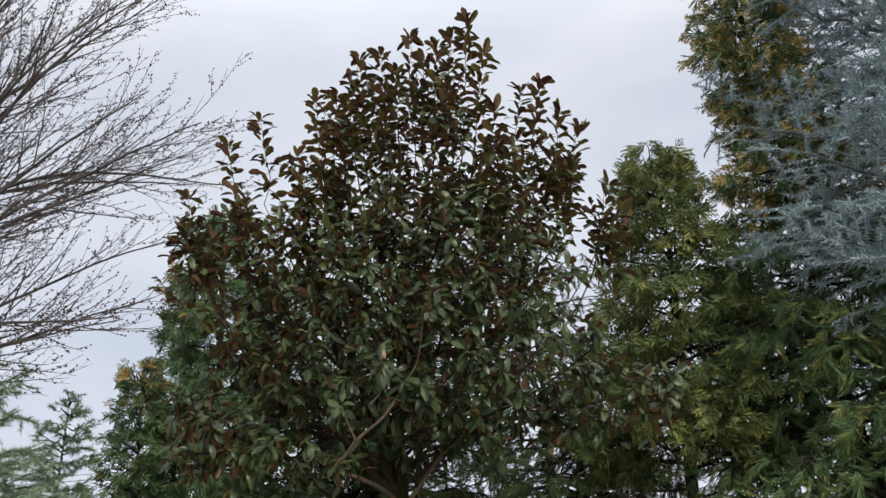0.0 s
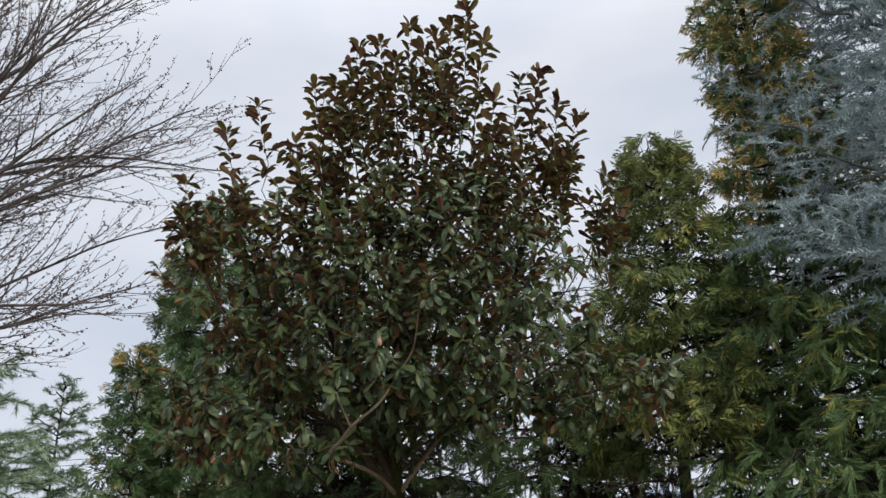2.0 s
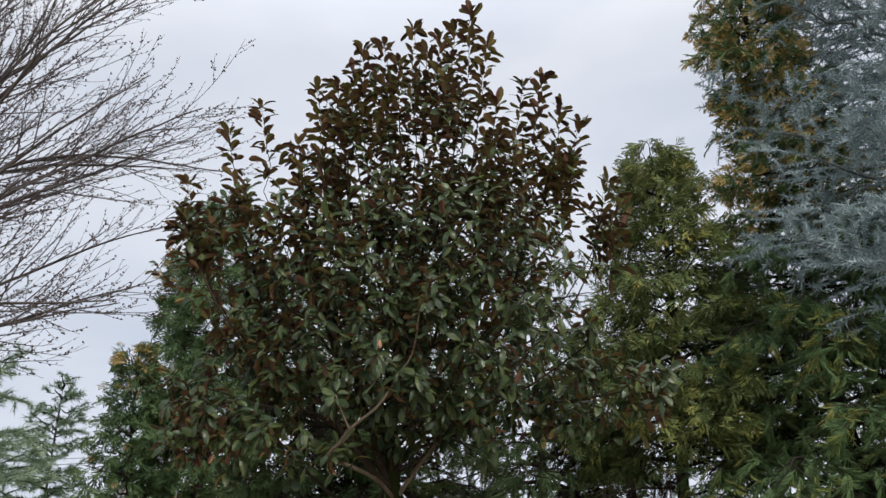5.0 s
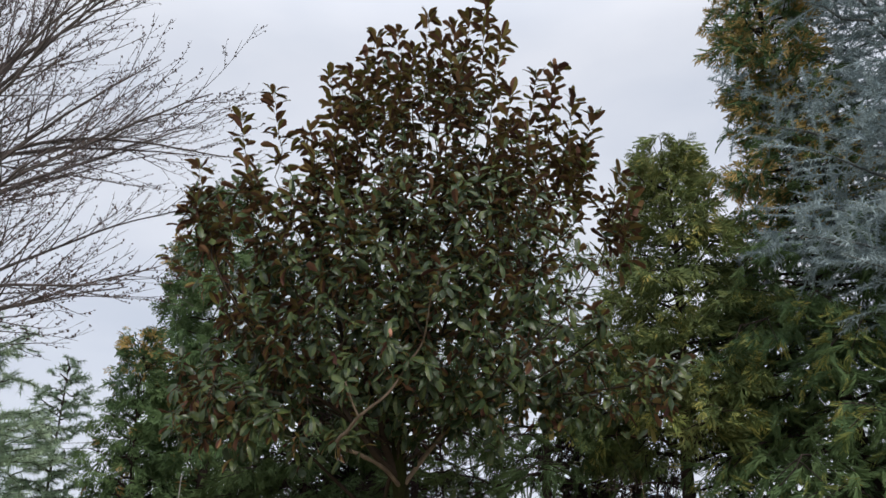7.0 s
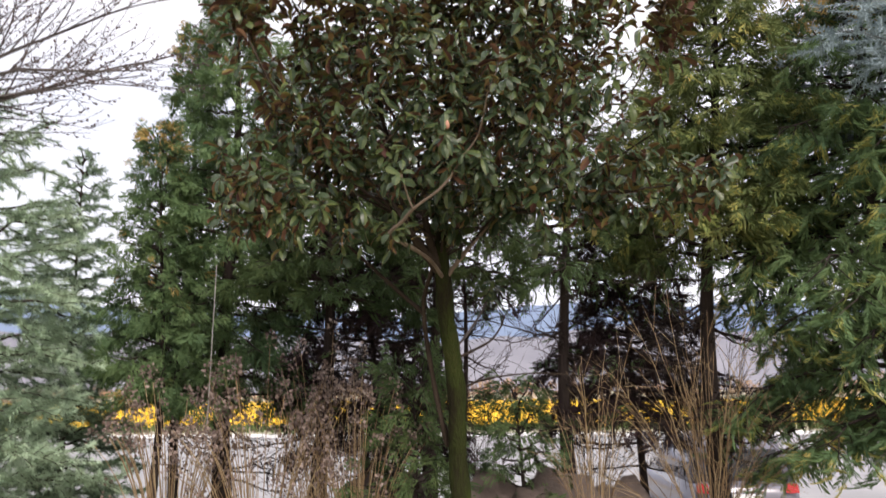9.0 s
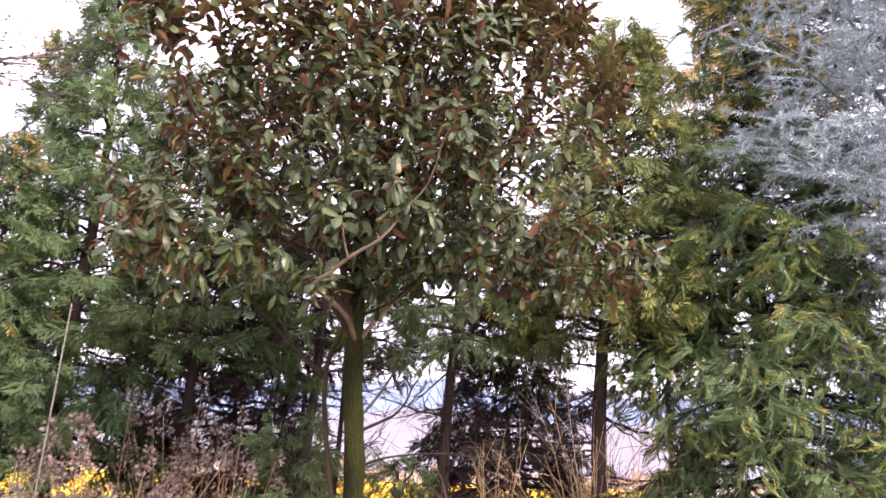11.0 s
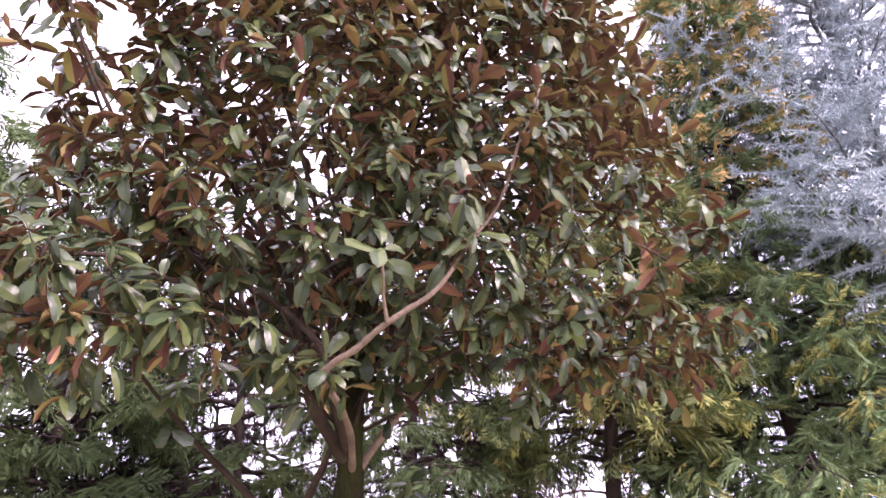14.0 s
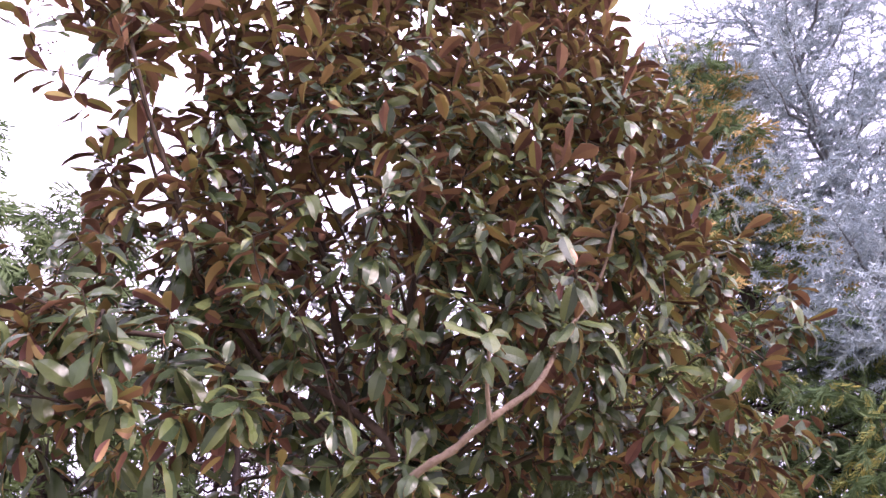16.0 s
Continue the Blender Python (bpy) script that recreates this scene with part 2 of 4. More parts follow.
# ---- mesh building ----
class Geo:
    """Collects vertices, quads and triangles, and turns them into one mesh."""

    def __init__(self):
        self.v, self.q, self.t, self.mq, self.mt, self.n = [], [], [], [], [], 0

    def add(self, v, q=None, t=None, mq=0, mt=0):
        self.v.append(np.asarray(v, dtype=np.float64))
        if q is not None and len(q):
            q = np.asarray(q, dtype=np.int64)
            self.q.append(q + self.n)
            self.mq.append(np.broadcast_to(np.asarray(mq), (len(q),)))
        if t is not None and len(t):
            t = np.asarray(t, dtype=np.int64)
            self.t.append(t + self.n)
            self.mt.append(np.broadcast_to(np.asarray(mt), (len(t),)))
        self.n += len(v)

    def tube(self, pts, radii, sides=6, cap=True, m=0):
        pts = np.asarray(pts, dtype=np.float64)
        k = len(pts)
        radii = np.broadcast_to(np.asarray(radii, dtype=np.float64), (k,))
        tan = np.gradient(pts, axis=0)
        tan /= np.linalg.norm(tan, axis=1)[:, None] + 1e-9
        ref = np.array([0.31, 0.52, 0.79]) if abs(tan[0] @ np.array([0.31, 0.52, 0.79])) < 0.9 else np.array([1.0, 0, 0])
        a = np.cross(tan, ref)
        a /= np.linalg.norm(a, axis=1)[:, None] + 1e-9
        b = np.cross(tan, a)
        th = np.arange(sides) * 2 * math.pi / sides
        ring = pts[:, None, :] + radii[:, None, None] * (np.cos(th)[None, :, None] * a[:, None, :] + np.sin(th)[None, :, None] * b[:, None, :])
        v = ring.reshape(-1, 3)
        i = np.arange(k - 1)[:, None] * sides
        j = np.arange(sides)[None, :]
        j2 = (j + 1) % sides
        q = np.stack([i + j, i + j2, i + sides + j2, i + sides + j], axis=-1).reshape(-1, 4)
        t = None
        if cap:
            v = np.vstack([v, pts[-1:]])
            e = (k - 1) * sides
            t = np.stack([e + np.arange(sides), e + (np.arange(sides) + 1) % sides, np.full(sides, k * sides)], axis=-1)
        self.add(v, q, t, m, m)

    def scatter(self, template, mats):
        """template: (v, q, mq); mats: N x 4 x 4."""
        v, q, mq = template
        mats = np.asarray(mats)
        if not len(mats):
            return
        vv = np.einsum("nij,vj->nvi", mats[:, :3, :3], v) + mats[:, None, :3, 3]
        n, k = len(mats), len(v)
        qq = (q[None] + (np.arange(n) * k)[:, None, None]).reshape(-1, q.shape[1])
        mm = np.tile(mq, n)
        if q.shape[1] == 4:
            self.add(vv.reshape(-1, 3), qq, None, mm)
        else:
            self.add(vv.reshape(-1, 3), None, qq, 0, mm)

    def mesh(self, name, mats, smooth=True, crease=False):
        me = bpy.data.meshes.new(name)
        v = np.concatenate(self.v)
        q = np.concatenate(self.q) if self.q else np.zeros((0, 4), int)
        t = np.concatenate(self.t) if self.t else np.zeros((0, 3), int)
        mi = np.concatenate(self.mq + self.mt)
        me.vertices.add(len(v))
        me.vertices.foreach_set("co", v.ravel())
        loops = np.concatenate([q.ravel(), t.ravel()])
        me.loops.add(len(loops))
        me.loops.foreach_set("vertex_index", loops.astype(np.int32))
        sizes = np.concatenate([np.full(len(q), 4), np.full(len(t), 3)]).astype(np.int32)
        starts = np.concatenate([[0], np.cumsum(sizes)[:-1]]).astype(np.int32)
        me.polygons.add(len(sizes))
        me.polygons.foreach_set("loop_start", starts)
        me.polygons.foreach_set("loop_total", sizes)
        me.polygons.foreach_set("material_index", mi.astype(np.int32))
        me.polygons.foreach_set("use_smooth", np.full(len(sizes), smooth))
        for m in mats:
            me.materials.append(m)
        me.update(calc_edges=True)
        me.validate()
        if crease:
            ed = np.zeros(len(me.edges) * 2, dtype=np.int32)
            me.edges.foreach_get("vertices", ed)
            ed = ed.reshape(-1, 2) % 18 % 3
            rib = me.attributes.new("sharp_edge", "BOOLEAN", "EDGE")
            rib.data.foreach_set("value", (ed == 1).all(axis=1))
        return me


def unit(v):
    v = np.asarray(v, dtype=np.float64)
    return v / (np.linalg.norm(v) + 1e-9)


def frame_of(pos, y, z, size):
    """A matrix with the local y along y, local z near z."""
    y = unit(y)
    x = np.cross(y, z)
    if np.linalg.norm(x) < 1e-3:
        x = np.cross(y, (0.3, 0.9, 0.1))
    x = unit(x)
    zz = np.cross(x, y)
    m = np.eye(4)
    m[:3, 0], m[:3, 1], m[:3, 2], m[:3, 3] = x * size, y * size, zz * size, pos
    return m


def thing(name, base, label, category, group="", kind=""):
    ob = new(name)
    ob.location = base
    ob.empty_display_size = 0.2
    return tagged(ob, label, category, group, kind)


def under(ob, parent):
    ob.parent = parent
    ob.matrix_parent_inverse = Matrix.Translation(parent.location).inverted() if parent.type == "EMPTY" else Matrix.Identity(4)
    return ob


def geo_part(name, geo, mats, parent, label="", kind="", smooth=True, crease=False):
    ob = under(new(name, geo.mesh(name, mats, smooth, crease)), parent)
    return tagged(ob, label, "", "", kind)


def bm_part(name, bm, mat, parent, label="", smooth=False):
    me = bpy.data.meshes.new(name)
    bm.to_mesh(me)
    bm.free()
    me.materials.append(mat)
    me.polygons.foreach_set("use_smooth", [smooth] * len(me.polygons))
    return tagged(under(new(name, me), parent), label)


def curve3(p0, p1, p2, n):
    s = np.linspace(0, 1, n)[:, None]
    return (1 - s) ** 2 * np.asarray(p0) + 2 * s * (1 - s) * np.asarray(p1) + s ** 2 * np.asarray(p2)


# ---- leaf and spray shapes ----
def leaf_shape(r, plain=False):
    """A thick leathery leaf one unit long: glossy upper sheet and felted underside; plain: fewer rows for the inner crown."""
    s = np.array([0.0, 0.10, 0.32, 0.60, 0.86, 1.0])
    w = np.array([0.014, 0.060, 0.150, 0.205, 0.150, 0.020]) * r.uniform(0.85, 1.12)
    bend, cup, roll = r.uniform(-0.2, 1.3), r.uniform(-0.65, 0.55), r.uniform(-0.6, 0.6)
    if plain:
        s, w = s[[0, 2, 4, 5]], w[[0, 2, 4, 5]] * np.array([1, 1.15, 1.15, 1])
    rows = []
    for si, wi in zip(s, w):
        y = si * (1 - 0.25 * bend * si)
        z = -bend * si * si * 0.6
        wave = 0.035 * math.sin(9 * si + 9 * roll)
        tw = roll * si * 1.5
        for side in (-1, 0, 1):
            rows.append((side * wi * math.cos(tw), y, z + (cup * wi + side * wave + side * wi * math.sin(tw)) * abs(side)))
    top = np.array(rows)
    k = len(s)
    q = []
    for i in range(k - 1):
        for j in range(2):
            a = i * 3 + j
            q.append((a, a + 1, a + 4, a + 3))
    q = np.array(q)
    low = top.copy()
    low[:, 2] -= 0.010
    v = np.vstack([top, low])
    qq = np.vstack([q, q[:, [0, 3, 2, 1]] + len(top)])
    return v, qq, np.concatenate([np.zeros(len(q), int), np.ones(len(q), int)])


def spray_shape(r, pairs=8, droop=0.35, width=0.036, spread=0.9, tip=0.0, reach=0.50, forks=(-1, 1)):
    """A flattened spray of scale-leaf twiglets, one unit long, bent along its axis; past tip its twiglets take the second material."""
    v, q, mq = [], [], []

    def kite(p, d, length, w, sag, m):
        d = unit(d)
        side = unit(np.cross(d, (0, 0, 1)) + np.array([0, 0, r.normal(0, 0.5)]))
        mid = p + d * length * 0.45 + np.array([0, 0, -sag * length * 0.12])
        end = p + d * length + np.array([0, 0, -sag * length * 0.6])
        n = len(v)
        v.extend([p, mid + side * w, end, mid - side * w])
        q.append((n, n + 1, n + 2, n + 3))
        mq.append(m)
        return end

    def axis(s):
        return np.array([0.04 * math.sin(4 * s), s * (1 - 0.28 * droop * s), -droop * s * s])

    for s0 in (0.0, 0.45):
        kite(axis(s0), axis(s0 + 0.55) - axis(s0), np.linalg.norm(axis(s0 + 0.55) - axis(s0)), width * 0.7, 0, 0)
    for i in range(pairs * 2):
        s = 0.06 + 0.9 * i / (pairs * 2)
        side = 1 if i % 2 else -1
        ahead = unit(axis(s + 0.05) - axis(s))
        length = (reach * (1 - s) ** 0.8 + 0.14) * r.uniform(0.7, 1.25)
        d = ahead * 0.9 + np.array([side * spread * r.uniform(0.7, 1.2), 0, r.normal(0, 0.2)])
        m = 1 if s > tip > 0 else 0
        end = kite(axis(s), d, length, width, droop, m)
        for k in forks:
            f = r.uniform(0.3, 0.65)
            d2 = unit(d) + ahead * 0.4 + np.array([side * 0.1 + k * 0.45 * spread, 0, r.normal(0, 0.25)])
            kite(axis(s) + (end - axis(s)) * f, d2, length * r.uniform(0.35, 0.6), width * 0.8, droop, 1 if tip > 0 and s > 0.6 * tip else 0)
    return np.array(v), np.array(q), np.array(mq)


def brush_shape(r, needles=34, length=0.22, w=0.014):
    """A twig end, one unit long, set round with short needles."""
    v, t = [], []
    for i in range(needles):
        s = (i + r.uniform(0, 1)) / needles
        a = i * GOLD + r.normal(0, 0.3)
        rad = np.array([math.cos(a), 0, math.sin(a)])
        d = unit(rad + np.array([0, r.uniform(0.3, 1.1), 0]))
        p = np.array([0, s, 0]) + rad * 0.01
        side = unit(np.cross(d, rad + np.array([0.1, 0.2, 0.3])))
        l = length * r.uniform(0.75, 1.15)
        n = len(v)
        v.extend([p - side * w, p + side * w, p + d * l])
        t.append((n, n + 1, n + 2))
    return np.array(v), np.array(t), np.zeros(len(t), int)


r0 = np.random.default_rng(3)
LEAVES = [leaf_shape(r0) for _ in range(16)]
LEAVES_INNER = [leaf_shape(r0, True) for _ in range(8)]
SPRAYS = [spray_shape(r0, pairs=5, droop=0.3, width=0.036, spread=0.75) for _ in range(6)]
SPRAYS_HANG = [spray_shape(r0, pairs=8, droop=0.8, width=0.029, spread=0.5, reach=0.24, forks=(k % 2 * 2 - 1,)) for k in range(6)]
SPRAYS_TIP = [spray_shape(r0, pairs=5, droop=0.3, width=0.036, spread=0.7, tip=0.35) for _ in range(6)]
SPRAYS_HANG_TIP = [spray_shape(r0, pairs=8, droop=0.8, width=0.029, spread=0.5, tip=0.3, reach=0.24, forks=(k % 2 * 2 - 1,)) for k in range(6)]
BRUSHES = [brush_shape(r0, 23, 0.31, 0.036) for _ in range(4)]
BRUSHES_SOFT = [brush_shape(r0, 24, 0.55, 0.045) for _ in range(4)]


# ---- ground, road, field and distance ----
ROAD_Z = -1.0


def ground_height(x, y):
    s = min(1.0, max(0.0, (y - 9.2) / 3.4))
    return ROAD_Z * s * s * (3 - 2 * s) + 0.05 * noise.noise((x * 0.5, y * 0.5, 0)) * (1 - s)


def make_ground():
    bm = bmesh.new()
    xs = [-4000, -800, -200, -60, -30, -20] + [-16 + 0.5 * i for i in range(65)] + [20, 30, 60, 200, 800, 4000]
    ys = [-4000, -800, -200, -60, -20] + [-10 + 0.5 * i for i in range(53)] + [20, 30, 48, 80, 200, 800, 4500]
    grid = [[bm.verts.new((x, y, ground_height(x, y))) for x in xs] for y in ys]
    for j in range(len(ys) - 1):
        for i in range(len(xs) - 1):
            bm.faces.new((grid[j][i], grid[j][i + 1], grid[j + 1][i + 1], grid[j + 1][i]))
    me = bpy.data.meshes.new("ground")
    bm.to_mesh(me)
    bm.free()
    me.materials.append(M_GROUND)
    tagged(new("ground", me), "gravel and dry grass, made pale to bounce light up under the trees", "ground", kind="structure")


def slab(name, x0, x1, y0, y1, z0, z1, mat, label, category, bevel=0.0):
    bm = bmesh.new()
    bmesh.ops.create_cube(bm, size=1.0)
    for v in bm.verts:
        v.co = Vector((x0 + (v.co.x + 0.5) * (x1 - x0), y0 + (v.co.y + 0.5) * (y1 - y0), z0 + (v.co.z + 0.5) * (z1 - z0)))
    if bevel:
        bmesh.ops.bevel(bm, geom=bm.edges[:], offset=bevel, segments=2, affect="EDGES")
    me = bpy.data.meshes.new(name)
    bm.to_mesh(me)
    bm.free()
    me.materials.append(mat)
    return tagged(new(name, me), label, category, kind="structure")


make_ground()
slab("road", -300, 300, 13.2, 45.6, ROAD_Z - 0.2, ROAD_Z + 0.012, M_ROAD, "pale grey worn asphalt road beside the field", "road")
slab("kerb", -300, 300, 45.6, 45.95, ROAD_Z - 0.2, ROAD_Z + 0.17, M_KERB, "white painted concrete kerb along the road", "kerb", 0.02)


def flower_field():
    """Rows of yellow blossom: upright leaves under small three-petalled heads."""
    r = np.random.default_rng(11)
    g = Geo()
    petal = np.array([[0, 0, 0], [0.5, 0.3, 0.15], [1, 0, 0.25], [0.5, -0.3, 0.15]])
    v, q = [], []
    for k in range(3):
        a = k * 2 * math.pi / 3
        c, s = math.cos(a), math.sin(a)
        n = len(v)
        v.extend([(c * p[0] - s * p[1], s * p[0] + c * p[1], p[2]) for p in petal])
        q.append((n, n + 1, n + 2, n + 3))
    head = (np.array(v), np.array(q), np.zeros(3, int))
    blade = (np.array([[-0.12, 0, 0], [0.12, 0, 0], [0.05, 0.1, 1], [-0.05, 0.1, 1]]), np.array([[0, 1, 2, 3]]), np.ones(1, int))
    heads, blades = [], []
    y = 52.0
    while y < 150:
        n = int(760 * (52 / y) ** 0.6)
        xs = r.uniform(-0.60 * y - 4, 0.50 * y, n)
        for x in xs:
            hgt = 0.55 * r.uniform(0.7, 1.3)
            size = 0.25 * r.uniform(0.7, 1.3) * (y / 52) ** 0.7
            p = (x, y + r.normal(0, 0.4), ROAD_Z + hgt)
            heads.append(frame_of(p, (r.normal(0, 0.5), -1, r.normal(0, 0.3)), (0, -0.8, 0.6), size))
            blades.append(frame_of((p[0], p[1], ROAD_Z), (r.normal(0, 1), 1, 0), (0, 0, 1), hgt))
        y *= 1.045
    g.scatter(head, heads)
    g.scatter(blade, blades)
    ob = new("flower_field", g.mesh("flower_field", [M_FLOWER, M_FLOWER_LEAF]))
    tagged(ob, "field of bright yellow spring flowers beyond the road", "flowers", kind="stuff")


def brush_line(name, y, x0, x1, top, n, mat, label, seed):
    """A far, low line of bare brush: many clumped upright twig fans."""
    r = np.random.default_rng(seed)
    g = Geo()
    mats = []
    for _ in range(n):
        x = r.uniform(x0, x1)
        h = top * (0.6 + 0.4 * noise.noise((x * 0.05, seed, 0)) + 0.2 * r.uniform(-1, 1))
        z = r.uniform(0, 0.5) * h
        mats.append(frame_of((x, y + r.normal(0, 2), ROAD_Z + z), (r.normal(0, 0.5), r.normal(0, 0.3), 1), (0, -1, 0.1), h * 0.6))
    for i, s in enumerate(SPRAYS):
        g.scatter(s, mats[i::len(SPRAYS)])
    tagged(new(name, g.mesh(name, [mat])), label, "bushes", kind="stuff")


def hill_range(name, dist, elev, mat, label, seed, rough):
    """A far ridge as a closed wedge of land round the field side."""
    bm = bmesh.new()
    prev = None
    for i in range(161):
        a = radians(-70 + 140 * i / 160)
        h = dist * math.tan(radians(elev)) * (1 + rough * noise.fractal((i * 0.06, seed, 0), 1.0, 2.0, 4))
        p = [Vector((math.sin(a) * d, math.cos(a) * d, z)) for d, z in ((dist, -3), (dist * 1.25, h), (dist * 1.5, -3))]
        vs = [bm.verts.new(c) for c in p]
        if prev:
            for k in range(2):
                bm.faces.new((prev[k], vs[k], vs[k + 1], prev[k + 1]))
        prev = vs
    me = bpy.data.meshes.new(name)
    bm.to_mesh(me)
    bm.free()
    me.materials.append(mat)
    me.polygons.foreach_set("use_smooth", [True] * len(me.polygons))
    tagged(new(name, me), label, "hills", kind="structure")


flower_field()
brush_line("far_brush", 175, -130, 130, 6.5, 600, M_HEDGE, "brown leafless brush at the far edge of the field", 5)
# The haze on these far ridges is in their colours, not in the air.
hill_range("backdrop_fields", 1500, 5.0, M_HILL_NEAR, "lowland in the distance, painted pale with mist", 4.0, 0.25)
hill_range("backdrop_hills", 2600, 7.4, M_HILL, "wooded hills in the distance, painted blue with haze", 9.0, 0.22)


# ---- trees ----
def conifer(name, label, base, height, radius, n, seed, foliage, tips, tip_share=0.2, z0=0.6, shape=0.8, rise=0.1, droop=0.22,
            sprays=SPRAYS, spray=0.24, step=0.12, trunk_r=0.09, lean=(0, 0), az=None, group="conifers behind the magnolia", fill=1.0, branchlet=0.38,
            hang=0.3, zmax=None, bare=0, gold_z=None, bronze=None, clump=1):
    r = np.random.default_rng(seed)
    base = np.array(base, dtype=float)
    root = thing(name, base, label, "tree", group)
    zz = np.linspace(-0.1, height, 14)
    wob = np.stack([0.05 * np.sin(zz * 1.3 + seed), 0.05 * np.cos(zz * 1.1 + seed * 2), np.zeros(14)], axis=1)
    axis = base + np.stack([lean[0] * zz / height, lean[1] * zz / height, zz], axis=1) + wob
    trunk = Geo()
    trunk.tube(axis, trunk_r * (1 - zz / height * 0.93) * (1 + 0.35 * np.exp(-zz.clip(0) * 3)), 10)
    geo_part("trunk", trunk, [M_BARK_CONIFER], root)
    wood, main, tipm, brown = Geo(), [], [], []
    for i in range(bare):
        z = z0 * r.uniform(0.35, 1.05)
        p0 = np.array([np.interp(z, zz, axis[:, k]) for k in range(3)])
        a = i * GOLD + r.normal(0, 0.3)
        L = r.uniform(0.4, 1.0)
        d = np.array([math.cos(a), math.sin(a), r.uniform(-0.35, 0.25)])
        pts = curve3(p0, p0 + d * L * 0.5 + (0, 0, -0.05), p0 + d * L + (0, 0, r.uniform(-0.2, 0.2)), 7) + r.normal(0, 0.012, (7, 3))
        bough = Geo()
        bough.tube(pts, np.linspace(0.013, 0.004, 7), 5)
        geo_part("bare_branch", bough, [M_BARK_CONIFER], root, "dead bare branch")
        for _ in range(int(L * 24)):
            j = r.integers(2, 7)
            e = unit(unit(d) * 0.7 + r.normal(0, 0.6, 3))
            q = pts[j] + e * r.uniform(0.1, 0.35)
            wood.tube(np.array([pts[j], (pts[j] + q) / 2 + (0, 0, 0.01), q]), [0.004, 0.003, 0.0018], 3, cap=False)
    for i in range(n):
        u = (i + r.uniform(0, 1)) / n
        z = z0 + (height - z0) * u
        if zmax and z > zmax:
            continue
        p0 = np.array([np.interp(z, zz, axis[:, k]) for k in range(3)])
        L = radius * (1 - u) ** shape * r.uniform(0.65, 1.12) + 0.12
        if bronze is not None and z > bronze:
            L *= 0.7
        a = i * GOLD + r.normal(0, 0.25)
        if az is not None and abs((a - az[0] + math.pi) % (2 * math.pi) - math.pi) > az[1]:
            a = az[0] + r.uniform(-az[1], az[1])
        d = np.array([math.cos(a), math.sin(a), 0])
        up = rise + 0.9 * u ** 3
        s = np.linspace(0, 1, 7)
        pts = p0 + d * (s * L)[:, None]
        pts[:, 2] += up * s * L - droop * s ** 2 * L * (1 - 0.8 * u)
        pts[1:-1] += r.normal(0, 0.015, (5, 3))
        bough = Geo()
        bough.tube(pts, (0.010 + 0.012 * L) * (1 - 0.85 * s), 5)
        geo_part("branch", bough, [M_BARK_CONIFER], root)
        m = max(3, int(L * fill / 0.11))
        rusty = bronze is not None and z > bronze and r.uniform() < 0.88
        sag = hang * (0.25 if bronze is not None and z > bronze else 1.0)
        bright = r.uniform(0, 1) < tip_share * (1.6 if gold_z is None else 2.4 if z < gold_z else 0.8)
        for k in range(m):
            f = 0.12 + 0.88 * (k + r.uniform(0, 1)) / m
            b0 = np.array([np.interp(f, s, pts[:, c]) for c in range(3)])
            side = 1 if k % 2 else -1
            ang = side * r.uniform(0.5, 1.1)
            bd = unit(np.array([d[0] * math.cos(ang) - d[1] * math.sin(ang), d[0] * math.sin(ang) + d[1] * math.cos(ang), r.normal(0.0, 0.2) - droop * f]))
            bl = branchlet * L * (1.1 - 0.65 * f) * r.uniform(0.6, 1.2) + 0.05
            b2 = b0 + bd * bl + np.array([0, 0, -sag * 0.5 * bl])
            cnt = max(1, int(bl / (step * 1.7)))
            if bl > 0.2:
                wood.tube(np.array([b0, (b0 + b2) / 2 + (0, 0, 0.03 * bl), b2]), [0.006, 0.005, 0.003], 3, cap=False)
            for j in range(cnt + 1):
                g = (j + r.uniform(0.2, 1)) / (cnt + 1)
                p = b0 + (b2 - b0) * g
                sd = 1 if j % 2 else -1
                tw = sd * r.uniform(0.2, 0.9) * (g < 0.9)
                dd = np.array([bd[0] * math.cos(tw) - bd[1] * math.sin(tw), bd[0] * math.sin(tw) + bd[1] * math.cos(tw), bd[2] - sag * r.uniform(0.2, 1.4) + (0.35 if sag < hang else 0.0)])
                outer = f > 0.6 and g > 0.35
                for _ in range(clump if f > 0.4 else 0):
                    e = unit(unit(dd) + r.normal(0, 0.5, 3) + np.array([0, 0, -0.9 * sag * r.uniform(0, 1.5)]))
                    m2 = frame_of(p + r.normal(0, 0.03, 3), e, (r.normal(0, 1), r.normal(0, 1), 0.3), spray * r.uniform(0.55, 1.0))
                    (brown if rusty and r.uniform() < 0.8 else tipm if bright and outer and r.uniform() < 0.5 else main).append(m2)
                tip = outer and r.uniform() < (0.8 if bright else 0.06)
                mt = frame_of(p, dd, (r.normal(0, 1), r.normal(0, 1), 0.5), spray * r.uniform(0.7, 1.25) * (0.65 if tip else 1.0))
                (brown if rusty and f > 0.35 and r.uniform() < 0.75 else tipm if tip else main).append(mt)
    if wood.n:
        geo_part("twig_growth", wood, [M_BARK_CONIFER], root, kind="stuff")
    for nm, lst, mat in (("foliage", main, foliage), ("tip_foliage", tipm, tips), ("bronzed_foliage", brown, M_SPRAY_BROWN)):
        if lst:
            g = Geo()
            kinds = SPRAYS_TIP if nm == "bronzed_foliage" else sprays if nm == "foliage" else SPRAYS_HANG_TIP if sprays is SPRAYS_HANG else SPRAYS_TIP
            for i, sh in enumerate(kinds):
                g.scatter(sh, lst[i::len(kinds)])
            geo_part(nm, g, [mat] if nm == "foliage" else [foliage, mat], root, kind="stuff")
